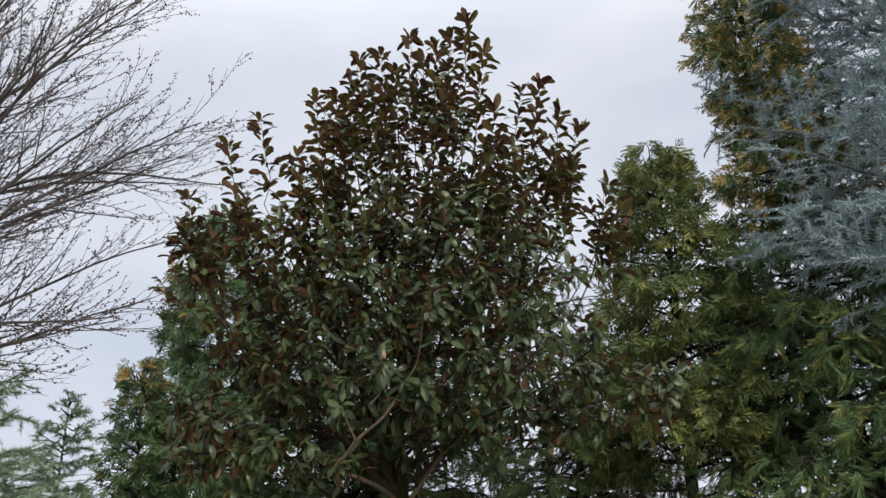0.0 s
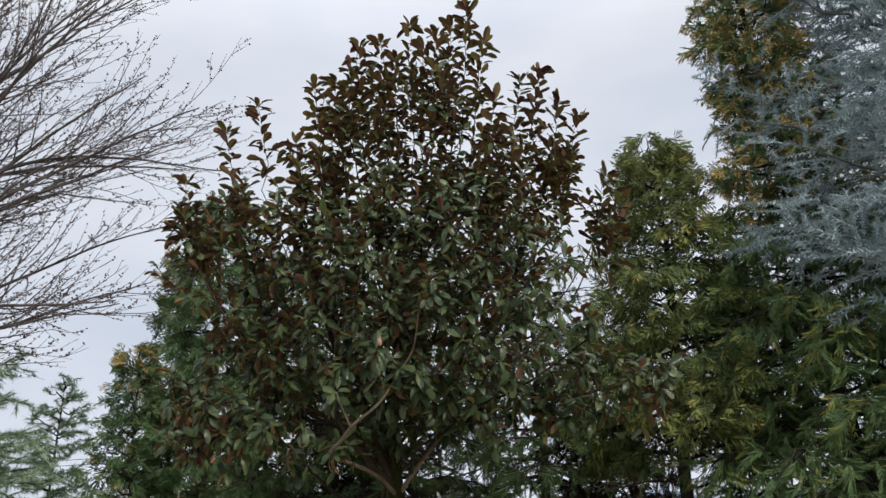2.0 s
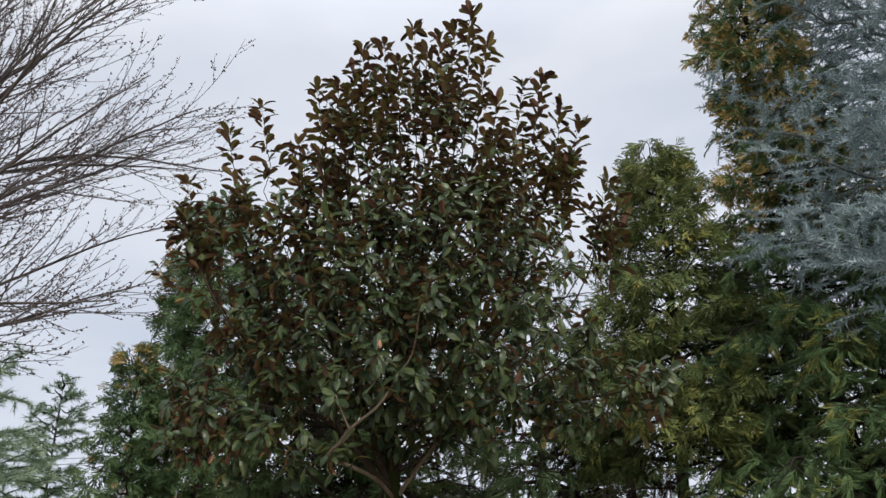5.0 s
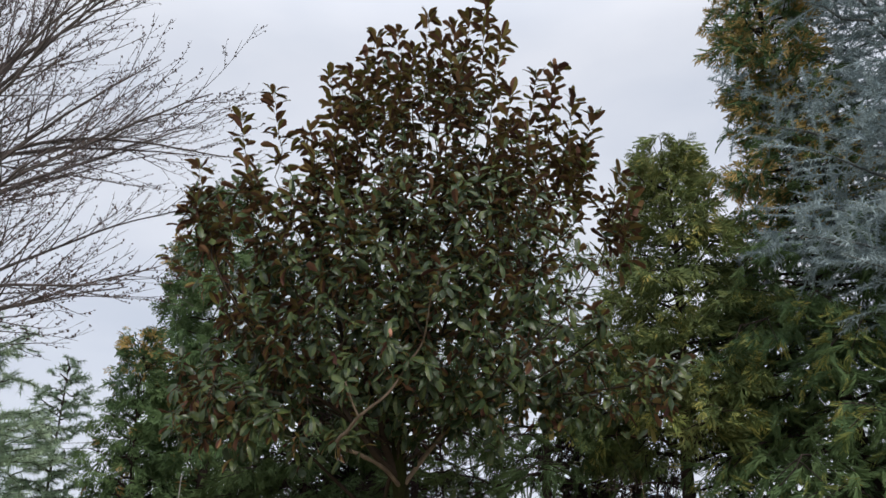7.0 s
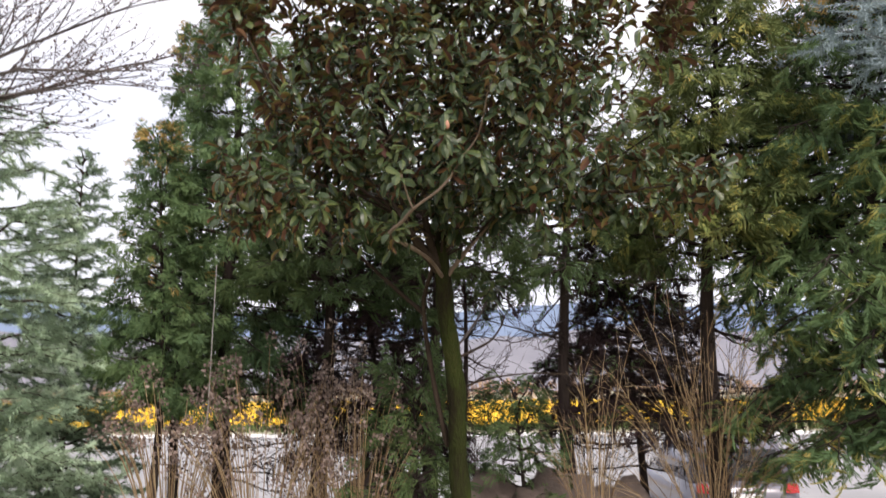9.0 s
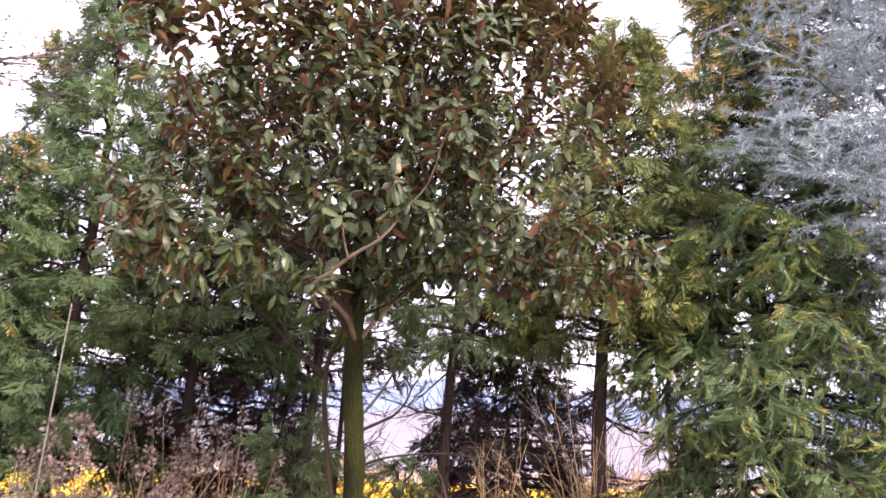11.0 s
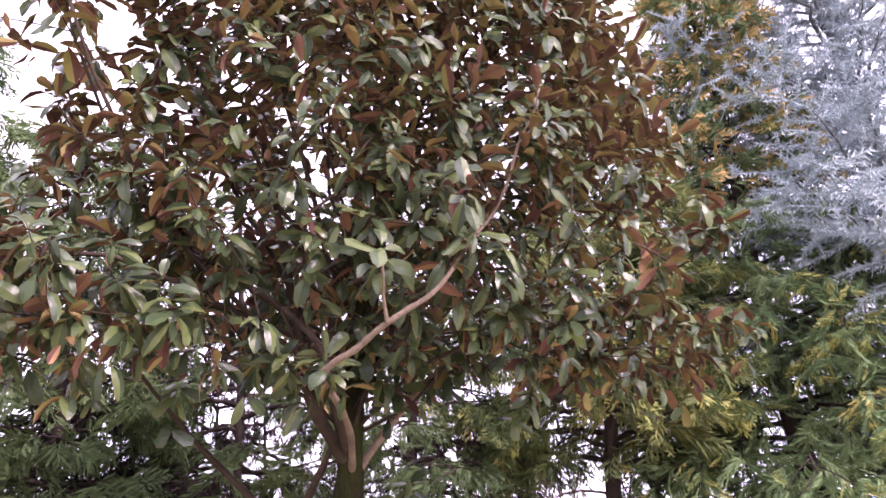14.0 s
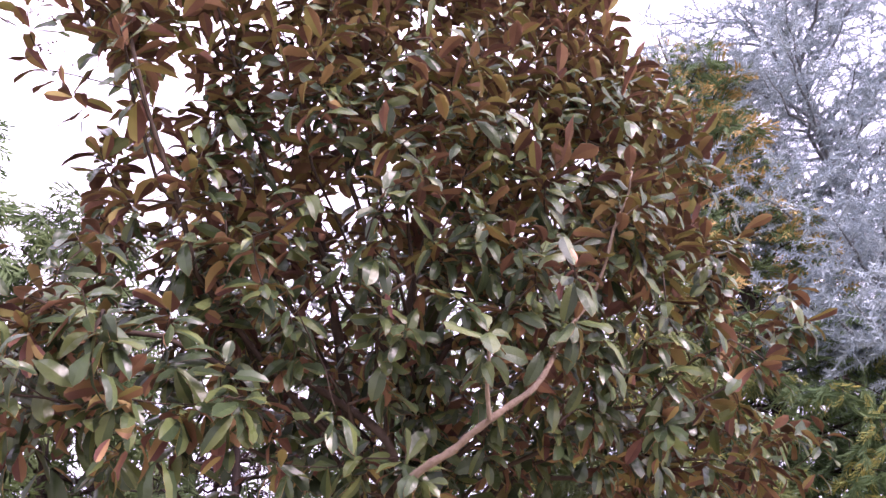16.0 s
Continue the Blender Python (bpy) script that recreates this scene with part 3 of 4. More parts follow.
    return root


def magnolia():
    r = np.random.default_rng(21)
    root = thing("magnolia", (-0.30, 6.88, 0), "magnolia with glossy green leaves, rust-brown undersides and mossy trunk", "tree")
    fork = np.array([-0.41, 6.32, 2.40])
    pts, par = [], []

    def chain(path, start):
        idx = start
        for p in path:
            pts.append(np.asarray(p, dtype=float))
            par.append(idx)
            idx = len(pts) - 1
        return idx

    trunk_path = np.vstack([curve3((-0.27, 6.86, -0.1), (-0.30, 6.84, 1.35), fork, 26), curve3(fork, (-0.52, 6.12, 3.0), (-0.12, 6.0, 4.2), 16)[1:]])
    k = np.arange(41)
    trunk_path = trunk_path + 0.012 * np.stack([np.sin(k * 0.5), np.cos(k * 0.7), np.zeros(41)], axis=1)
    tg = Geo()
    girth = np.concatenate([np.linspace(0.080, 0.064, 26), np.linspace(0.058, 0.018, 15)])
    tg.tube(trunk_path, girth * (1 + 0.5 * np.exp(-k * 0.5)) * (1 + 0.05 * np.sin(k * 1.7) + 0.03 * np.sin(k * 0.8 + 1)), 16)
    tg.v[0] = tg.v[0] + r.normal(0, 0.0035, tg.v[0].shape)
    geo_part("trunk", tg, [M_BARK_MOSS], root, "trunk covered with green moss")
    chain([fork], -1)
    lead = [0]
    for p in curve3(fork, (-0.52, 6.12, 3.0), (-0.12, 6.0, 4.2), 11)[1:]:
        lead.append(chain([p], lead[-1]))
    # rising stems towards the crests of the crown
    candles = [(0.40, 5.5, 6.21), (0.24, 5.5, 6.03), (0.12, 5.5, 5.95), (0.48, 5.5, 5.84), (-0.11, 5.5, 6.06), (0.0, 5.55, 5.88), (-0.23, 5.5, 5.74), (-0.33, 5.5, 5.92), (-0.55, 5.5, 5.93), (-0.63, 5.5, 5.68),
               (-0.73, 5.5, 5.57), (-0.90, 5.5, 5.54), (-1.03, 5.5, 5.02), (-1.36, 5.5, 5.38), (-1.62, 5.5, 5.17), (-1.91, 5.5, 4.72), (0.55, 5.5, 5.25), (0.82, 6.1, 5.89), (1.0, 6.1, 5.94), (1.14, 6.1, 5.59),
               (1.28, 6.1, 5.4), (1.47, 6.2, 4.88)]
    crests = candles + [(-1.93, 5.5, 4.42), (1.16, 6.1, 4.95), (1.53, 6.2, 4.70), (-0.5, 6.5, 5.2), (0.5, 6.7, 4.9), (-1.2, 6.5, 4.6)]
    erect = []
    for k, c in enumerate(crests):
        c = np.array(c)
        at = lead[int(min(10, max(0, round((c[2] - 4.2) * 4.2 + r.uniform(-1.5, 1.5)))))]
        o = pts[at]
        side = np.array([c[0] - o[0], c[1] - o[1], 0])
        mid = o + (c - o) * 0.4 + side * 0.25 + np.array([0, 0.05, -0.1])
        if k < len(candles):
            foot = c - (0.12 * side[0], 0.0, 0.78)
            at = chain(curve3(o, mid - (0, 0, 0.3), foot, 8)[1:] + r.normal(0, 0.02, (7, 3)), at)
            stem = np.linspace(foot, c, 7)[1:] + r.normal(0, 0.012, (6, 3))
            chain(stem, at)
            erect.append(np.vstack([[foot], stem]))
        else:
            chain(curve3(o, mid, c, 10)[1:] + r.normal(0, 0.025, (9, 3)), at)
    outs = [(1.65, 6.35, 3.1), (1.1, 5.6, 3.2), (0.5, 5.25, 3.1), (-0.2, 5.2, 3.15), (-1.2, 5.35, 3.05), (-1.85, 5.6, 3.0), (-1.95, 6.2, 3.3), (0.9, 7.0, 3.5), (-0.8, 7.2, 3.6)]
    for c in outs:
        c = np.array(c)
        at = lead[r.integers(0, 4)]
        o = pts[at]
        mid = o + (c - o) * 0.5 + np.array([0, 0, 0.15])
        chain(curve3(o, mid, c, 8)[1:] + r.normal(0, 0.03, (7, 3)), at)
    # crown volume
    lobes = [((-0.33, 6.15, 3.95), (1.20, 1.15, 1.25), 225), ((-0.25, 6.6, 3.9), (1.1, 0.6, 0.9), 100), ((-0.1, 6.2, 4.8), (0.6, 0.5, 0.6), 22), ((-0.08, 5.75, 4.95), (0.82, 0.6, 0.9), 120), ((0.02, 5.55, 5.42), (0.46, 0.2, 0.36), 34),
             ((-0.52, 5.55, 5.28), (0.40, 0.22, 0.36), 34), ((0.99, 6.1, 4.98), (0.23, 0.22, 0.48), 34), ((0.5, 5.6, 4.75), (0.28, 0.25, 0.42), 26), ((-1.42, 5.5, 4.45), (0.22, 0.22, 0.42), 24), ((-1.75, 5.5, 4.25), (0.2, 0.2, 0.3), 10), ((-0.95, 5.6, 4.68), (0.34, 0.3, 0.46), 38), ((-1.1, 5.8, 4.05), (0.4, 0.4, 0.45), 20),
             ((-1.82, 5.5, 4.38), (0.15, 0.2, 0.36), 16), ((1.38, 6.2, 4.5), (0.15, 0.2, 0.25), 8), ((-1.55, 5.95, 3.12), (0.62, 0.45, 0.42), 72), ((-1.75, 5.8, 2.88), (0.36, 0.36, 0.26), 26), ((-1.25, 5.6, 3.7), (0.25, 0.3, 0.4), 16), ((-1.55, 5.95, 3.7), (0.32, 0.4, 0.42), 30),
             ((1.2, 6.2, 3.08), (0.75, 0.45, 0.28), 64), ((0.0, 5.4, 3.35), (1.1, 0.3, 0.5), 80), ((-0.5, 5.8, 2.8), (1.1, 0.5, 0.22), 24), ((-0.2, 6.0, 3.05), (0.9, 0.6, 0.32), 46), ((-0.28, 5.35, 4.1), (1.08, 0.28, 0.6), 88), ((0.75, 5.6, 4.0), (0.33, 0.35, 0.5), 26)]
    tips = [np.array(c) + (0, 0, 0.08) for c in crests[len(candles):]]
    for c in crests[len(candles):]:
        for k in range(6):
            tips.append(np.array(c) + (r.normal(0, 0.03 + 0.02 * k), r.normal(0, 0.03 + 0.02 * k), -0.06 - 0.11 * k))
    for c, e, n in lobes:
        for _ in range(n):
            d = unit(r.normal(0, 1, 3))
            p = np.array(c) + d * np.array(e) * r.uniform(0.15, 1.0) ** 0.45
            if p[2] < 2.5:
                continue
            tips.append(p)
    # joins each shoot to the nearest lower wood
    arr = np.array(pts)
    order = sorted(range(len(tips)), key=lambda k: np.min(np.linalg.norm(arr[1:] - tips[k], axis=1)))
    shoots = []
    for k in order:
        p = tips[k]
        A = np.array(pts)
        dv = p - A
        dist = np.linalg.norm(dv, axis=1) + 0.9 * np.maximum(0, A[:, 2] - p[2] + 0.06)
        j = int(np.argmin(dist))
        s = A[j]
        v = p - s
        L = np.linalg.norm(v)
        if L < 0.07:
            continue
        pj = par[j]
        along = unit(s - pts[pj]) if pj >= 0 else np.array([0, 0, 1.0])
        mid = s + v * 0.5 + along * L * 0.12 + np.array([0, 0, -0.10 * L])
        cnt = max(3, int(L / 0.12) + 2)
        path = curve3(s, mid, p, cnt)[1:]
        chain(path, j)
        out = p - np.array([-0.3, 6.15, p[2]])
        shoots.append((p, unit(unit(p - mid) * 0.6 + np.array([0, 0, 0.75 + 0.35 * max(0, p[2] - 4)]) + unit(out) * 0.35)))
    A = np.array(pts)
    load = np.ones(len(pts)) * 0.15
    for i in range(len(pts) - 1, 0, -1):
        load[par[i]] += load[i]
    rad = 0.0034 * load ** 0.42
    rad = np.minimum(rad, 0.055)
    kids = [[] for _ in pts]
    for i in range(1, len(pts)):
        kids[par[i]].append(i)
    limbs, twigs = Geo(), Geo()
    for i in range(1, len(pts)):
        first = par[i] in lead or i != max(kids[par[i]], key=lambda c: load[c])
        if not first or i in lead:
            continue
        run = [par[i], i]
        while kids[run[-1]]:
            run.append(max(kids[run[-1]], key=lambda c: load[c]))
        rr = rad[run].copy()
        rr[0] = rr[1]
        if rr[1] > 0.016:
            g = Geo()
            g.tube(A[run], rr, 8)
            geo_part("limb", g, [M_TWIG_DARK], root)
        else:
            twigs.tube(A[run], rr, 5)
    geo_part("twig_growth", twigs, [M_TWIG_DARK], root, kind="stuff")
    # the pale sweeping front limb with its side shoot, and two low limbs
    def bough(path, r0_, r1_, mat, label):
        g = Geo()
        P = np.array(path)
        s = np.linspace(0, 1, len(P))
        t = np.linspace(0, 1, len(P) * 4)
        Q = np.stack([np.interp(t, s, P[:, k]) for k in range(3)], axis=1)
        ker = np.array([1, 2, 3, 2, 1]) / 9
        for k in range(3):
            Q[2:-2, k] = np.convolve(Q[:, k], ker, "valid")
        g.tube(Q, np.linspace(r0_, r1_, len(Q)) * (1 + 0.12 * np.sin(np.arange(len(Q)) * 1.9)), 8)
        geo_part("limb", g, [mat], root, label)

    bough([(-0.41, 6.30, 2.38), (-0.49, 6.02, 2.48), (-0.64, 5.70, 2.53), (-0.76, 5.53, 2.55), (-0.71, 5.45, 2.59), (-0.65, 5.41, 2.62), (-0.61, 5.37, 2.66), (-0.57, 5.33, 2.69), (-0.50, 5.31, 2.74), (-0.41, 5.31, 2.80),
           (-0.34, 5.32, 2.88), (-0.29, 5.32, 2.96), (-0.23, 5.31, 3.05), (-0.15, 5.28, 3.14), (-0.11, 5.20, 3.26), (-0.085, 5.14, 3.40), (-0.03, 5.10, 3.50), (0.0, 5.08, 3.62)],
          0.0155, 0.004, M_BARK_PALE, "pale bare curving limb")
    bough([(-0.57, 5.32, 2.69), (-0.60, 5.27, 2.76), (-0.615, 5.22, 2.81), (-0.635, 5.17, 2.88)], 0.007, 0.005, M_BARK_PALE, "pale bare side shoot")
    bough([(-0.09, 5.15, 3.38), (-0.06, 5.10, 3.42), (-0.01, 5.07, 3.46)], 0.0045, 0.003, M_BARK_PALE, "pale bare side shoot")
    bough([(-0.40, 6.30, 2.37), (-0.25, 6.30, 2.57), (-0.05, 6.29, 2.80), (0.12, 6.27, 2.95), (0.28, 6.25, 3.06), (0.5, 6.0, 3.16)], 0.020, 0.008, M_BARK_PALE, "pale rising limb")
    bough([(-0.34, 6.68, 1.78), (-0.26, 6.72, 1.82), (-0.16, 6.75, 1.87), (-0.04, 6.75, 1.93), (0.04, 6.75, 2.04), (0.07, 6.75, 2.14), (0.15, 6.75, 2.24)], 0.014, 0.004, M_TWIG_DARK, "low bare branch")
    bough([(0.07, 6.75, 2.12), (0.0, 6.72, 2.22), (-0.04, 6.7, 2.32)], 0.005, 0.003, M_TWIG_DARK, "low bare branch")
    bough([(-0.34, 6.66, 1.86), (-0.22, 6.72, 2.00), (-0.14, 6.73, 2.12), (-0.06, 6.7, 2.26), (-0.01, 6.66, 2.40)], 0.012, 0.007, M_BARK_BARE, "grey bare side shoot")
    bough([(-0.32, 6.76, 1.52), (-0.20, 6.78, 1.60), (0.0, 6.77, 1.65), (0.35, 6.77, 1.68), (0.75, 6.82, 1.64)], 0.011, 0.003, M_TWIG_DARK, "low bare branch")
    bough([(-0.40, 6.84, 1.10), (-0.50, 6.78, 1.55), (-0.57, 6.70, 2.0), (-0.58, 6.55, 2.25), (-0.50, 6.38, 2.45), (-0.46, 6.28, 2.6)], 0.022, 0.014, M_TWIG_DARK, "slender dark side stem")
    bough([(-0.57, 6.62, 2.14), (-0.82, 6.62, 2.36), (-1.08, 6.60, 2.60), (-1.35, 6.4, 2.85)], 0.020, 0.007, M_TWIG_DARK, "low spreading limb")
    bough([(-0.44, 6.26, 2.46), (-0.60, 5.92, 2.62), (-0.70, 5.74, 2.77), (-0.82, 5.95, 2.98), (-1.05, 6.08, 3.17), (-1.3, 6.05, 3.33)], 0.020, 0.010, M_TWIG_DARK, "dark spreading limb")
    bough([(-0.43, 6.30, 2.42), (-0.62, 6.2, 2.64), (-0.71, 6.12, 2.95), (-0.78, 6.05, 3.3), (-0.92, 5.95, 3.8)], 0.033, 0.014, M_TWIG_DARK, "stout rising stem")
    bough([(-0.42, 6.30, 2.42), (-0.53, 6.18, 2.70), (-0.55, 6.12, 3.0), (-0.50, 6.05, 3.4), (-0.35, 5.95, 4.0)], 0.032, 0.014, M_TWIG_DARK, "stout rising stem")
    bm = bmesh.new()
    bmesh.ops.create_icosphere(bm, subdivisions=2, radius=1.0)
    for v in bm.verts:
        v.co = Vector((-0.315 + v.co.x * 0.024, 6.735 + v.co.y * 0.02, 1.36 + v.co.z * 0.030))
    bm_part("pruning_scar", bm, M_BARK_PALE, root, "pale round pruning scar", True)
    # leaves in whorls at the shoots
    mats = []
    extra = [((-0.635, 5.17, 2.90), (0.1, -0.35, 0.95)), ((0.5, 6.0, 3.16), (0.8, -0.1, 0.5)), ((0.0, 5.08, 3.63), (0.2, -0.3, 0.95)), ((0.02, 5.06, 3.47), (0.6, -0.5, 0.6)), ((-0.23, 5.26, 3.05), (0.3, -0.6, 0.4)),
             ((-0.74, 5.50, 2.58), (-0.6, -0.3, 0.6)), ((-0.01, 6.66, 2.42), (0.2, -0.3, 0.9)), ((-0.04, 6.7, 2.34), (-0.3, -0.3, 0.8)), ((-0.36, 5.06, 3.12), (0.0, -0.3, 0.95)), ((0.45, 5.30, 3.22), (0.2, -0.4, 0.9))]
    for p, d in shoots + [(np.array(p), unit(d)) for p, d in extra]:
        n = r.integers(9, 14)
        ref = unit(np.cross(d, (0.3, 0.2, 0.9) if abs(d[2]) < 0.9 else (1, 0, 0)))
        ref2 = np.cross(d, ref)
        low = min(1.0, max(0.0, (4.35 - p[2]) / 1.15 + r.normal(0, 0.28)))
        face = unit(np.array([0.3 * (p[0] + 0.35), -0.7, 0.0])) if p[1] < 6.75 else unit(np.array([p[0] + 0.35, p[1] - 6.15, 0.0]))
        for i in range(n):
            az = i * GOLD + r.normal(0, 0.25)
            radial = math.cos(az) * ref + math.sin(az) * ref2
            a = radians(22 + 62 * (i / n) ** 0.7 + 20 * low + r.normal(0, 9))
            ld = math.cos(a) * d + math.sin(a) * radial
            up = math.sin(a) * d - math.cos(a) * radial
            ld = unit(ld * (1 - 0.25 * low) + face * 0.25 * low + np.array([0, 0, -(0.1 + 0.5 * low) * r.uniform(0.0, 1.4)]))
            lie = low * r.choice((0.3, 0.6, 0.85))
            up = unit(up * (1 - lie) + lie * (face * 0.5 + np.array([0, 0, 0.8])) + r.normal(0, 0.3, 3))
            if low > 0.3 and np.cross(unit(np.cross(ld, up)), ld) @ np.array([0.0, -0.93, -0.36]) < 0 and r.uniform() < 0.42 * low:
                ld = unit(ld * 0.8 + face * 0.5 + np.array([0, 0, -0.5]))
                up = unit(face * 0.9 + np.array([0, 0, 0.5]) + r.normal(0, 0.4, 3))
            q = p - d * ((0.0075 + 0.014 * (1 - low)) * i * r.uniform(0.7, 1.3) + (0.11 * low if i > 9 else 0.0)) + radial * 0.008
            mats.append(frame_of(q, ld, up, 0.124 * r.uniform(0.62, 1.18)))
    # erect leading shoots: tiers of ascending leaves below a terminal whorl
    for stem in erect:
        axis = unit(stem[-1] - stem[0])
        ref = unit(np.cross(axis, (1, 0.2, 0)))
        ref2 = np.cross(axis, ref)
        n = int(r.integers(32, 40))
        for i in range(n):
            along = 1 - max(0, i - 5) / (n - 5) * r.uniform(0.9, 1.0)
            p = stem[0] + (stem[-1] - stem[0]) * along
            az = i * GOLD + r.normal(0, 0.3)
            radial = math.cos(az) * ref + math.sin(az) * ref2
            a = radians((24 + 6 * i if i < 6 else 46 + 18 * (1 - along)) + r.normal(0, 9))
            ld = math.cos(a) * axis + math.sin(a) * radial
            up = math.sin(a) * axis - math.cos(a) * radial + r.normal(0, 0.22, 3)
            mats.append(frame_of(p + radial * 0.006, unit(ld), unit(up), 0.138 * r.uniform(0.7, 1.12)))
    mats = np.array(mats)
    # the outermost front leaves are pieces of their own
    front = mats[:, 1, 3] + 0.25 * np.abs(mats[:, 2, 3] - 3.2) + 0.15 * np.abs(mats[:, 0, 3] + 0.4)
    pick = np.argsort(front)[:300]
    rest = np.setdiff1d(np.arange(len(mats)), pick)
    deep = mats[rest, 1, 3] > 6.05
    for name, shapes, some in (("foliage", LEAVES, rest[~deep]), ("inner_foliage", LEAVES_INNER, rest[deep])):
        g = Geo()
        for i, sh in enumerate(shapes):
            g.scatter(sh, mats[some[i::len(shapes)]])
        geo_part(name, g, [M_LEAF_TOP, M_LEAF_UNDER], root, kind="stuff", crease=name == "foliage")
    meshes = []
    for sh in LEAVES:
        g = Geo()
        g.add(sh[0], sh[1], None, sh[2])
        meshes.append(g.mesh("leaf", [M_LEAF_TOP, M_LEAF_UNDER], crease=True))
    for i, k in enumerate(pick):
        ob = under(new("leaf", meshes[i % len(meshes)]), root)
        ob.matrix_basis = Matrix(mats[k].tolist())
    # seed cones
    for c in ((-0.34, 5.09, 3.17), (-0.89, 5.95, 3.69)):
        bm = bmesh.new()
        bmesh.ops.create_icosphere(bm, subdivisions=3, radius=1.0)
        for v in bm.verts:
            k = 1 + 0.10 * math.sin(14 * v.co.z + 5 * math.atan2(v.co.y, v.co.x))
            v.co = Vector((v.co.x * 0.014 * k * (1 - 0.25 * v.co.z), v.co.y * 0.014 * k * (1 - 0.25 * v.co.z), v.co.z * 0.030)) + Vector(c)
        bm_part("seed_cone", bm, M_CONE, root, "pinkish brown seed cone", True)


def bare_tree():
    r = np.random.default_rng(33)
    base = np.array([-6.3, 7.2, 0.0])
    root = thing("bare_tree", base, "leafless grey-brown deciduous tree with small dark red buds", "tree")
    g = Geo()
    zz = np.linspace(-0.1, 6.5, 12)
    axis = base + np.stack([0.06 * np.sin(zz), 0.08 * np.sin(zz * 0.7), zz], axis=1)
    g.tube(axis, np.interp(zz, [-0.1, 0.5, 6.5], [0.26, 0.18, 0.05]), 12)
    geo_part("trunk", g, [M_BARK_BARE], root)
    twigs, buds = Geo(), []

    def shoot(p, d, L, rad, level):
        n = max(4, int(L / 0.16))
        path = [p]
        dd = unit(d)
        for i in range(n):
            dd = unit(dd + r.normal(0, 0.055, 3) + np.array([0, 0, 0.035 if level else -0.01]))
            path.append(path[-1] + dd * L / n)
        path = np.array(path)
        rr = np.linspace(rad, max(0.0018, rad * 0.18), n + 1)
        if level == 0:
            lg = Geo()
            lg.tube(path, rr, 8)
            geo_part("limb", lg, [M_BARK_BARE], root)
        elif level == 1:
            lg = Geo()
            lg.tube(path, rr, 5)
            geo_part("branch", lg, [M_BARK_BARE], root)
        else:
            twigs.tube(path, rr, 3)
        for i in range(n // 3 if level < 2 else 1, n + 1):
            for _ in range(1 if level < 2 else 2):
                if r.uniform() < (0.5 if level >= 1 else 0.12):
                    side = unit(r.normal(0, 1, 3))
                    t = r.uniform(0, 1)
                    q = path[i - 1] * (1 - t) + path[i] * t
                    buds.append(frame_of(q + side * 0.006, unit(side + dd * 0.9), (0.2, 0.3, 1), r.uniform(0.018, 0.031)))
        if level < 3:
            kids = [int(L / 0.28), int(L / 0.19), int(L / 0.34)][level]
            for k in range(kids):
                f = 0.18 + 0.80 * (k + r.uniform(0, 1)) / kids
                i = min(n - 1, int(f * n))
                q = path[i] + (path[i + 1] - path[i]) * (f * n - i)
                dirn = unit(path[i + 1] - path[i])
                side = unit(np.cross(dirn, unit(r.normal(0, 1, 3) * np.array([1, 1, 1]))))
                ang = r.uniform(0.35, 0.65)
                nl = L * (1 - f * 0.62) * [0.5, 0.42, 0.34][level] * r.uniform(0.7, 1.25)
                if nl > 0.08:
                    shoot(q, dirn * math.cos(ang) + side * math.sin(ang) + np.array([0, 0, 0.08]), nl, max(0.003, rr[i] * 0.52), level + 1)

    specs = [(3.7, 16, 3.5, 0.2), (4.0, 22, 4.0, 0.1), (4.1, 27, 3.9, -0.25), (3.75, 20, 3.8, -0.1), (4.4, 30, 4.5, -0.08), (4.7, 36, 4.6, 0.12), (5.0, 33, 4.2, -0.3), (5.2, 42, 4.7, -0.03), (5.4, 38, 4.4, 0.25),
             (5.6, 48, 4.7, 0.05), (5.8, 52, 4.6, -0.1), (6.0, 56, 4.4, 0.2), (6.2, 62, 4.2, 0.0), (6.4, 72, 3.6, 0.3), (4.2, 24, 3.9, 0.3), (4.9, 28, 4.1, 0.0), (5.1, 39, 4.4, -0.15)]
    for z, el, L, az in specs:
        p = np.array([np.interp(z, zz, axis[:, k]) for k in range(3)])
        e = radians(el + (6 if z > 4.3 else 2))
        shoot(p, np.array([math.cos(e) * math.cos(az), math.cos(e) * math.sin(az), math.sin(e)]), 0.95 * L, 0.012 + 0.0048 * L, 0)
    for k in range(7):
        z = 3.2 + 0.45 * k
        p = np.array([np.interp(z, zz, axis[:, c]) for c in range(3)])
        a = 1.6 + k * 0.5
        e = radians(25 + 6 * k)
        shoot(p, np.array([math.cos(e) * math.cos(a), math.cos(e) * math.sin(a), math.sin(e)]), 3.0, 0.03, 1)
    geo_part("twig_growth", twigs, [M_BARK_BARE], root, kind="stuff")
    bud = (np.array([[0, 0, 0], [0.4, 0.5, 0], [0, 0.5, 0.4], [-0.4, 0.5, 0], [0, 0.5, -0.4], [0, 1.05, 0]]),
           np.array([[0, 1, 2], [0, 2, 3], [0, 3, 4], [0, 4, 1], [5, 2, 1], [5, 3, 2], [5, 4, 3], [5, 1, 4]]), np.zeros(8, int))
    g = Geo()
    g.scatter(bud, buds)
    geo_part("bud_growth", g, [M_BUD], root, kind="stuff")


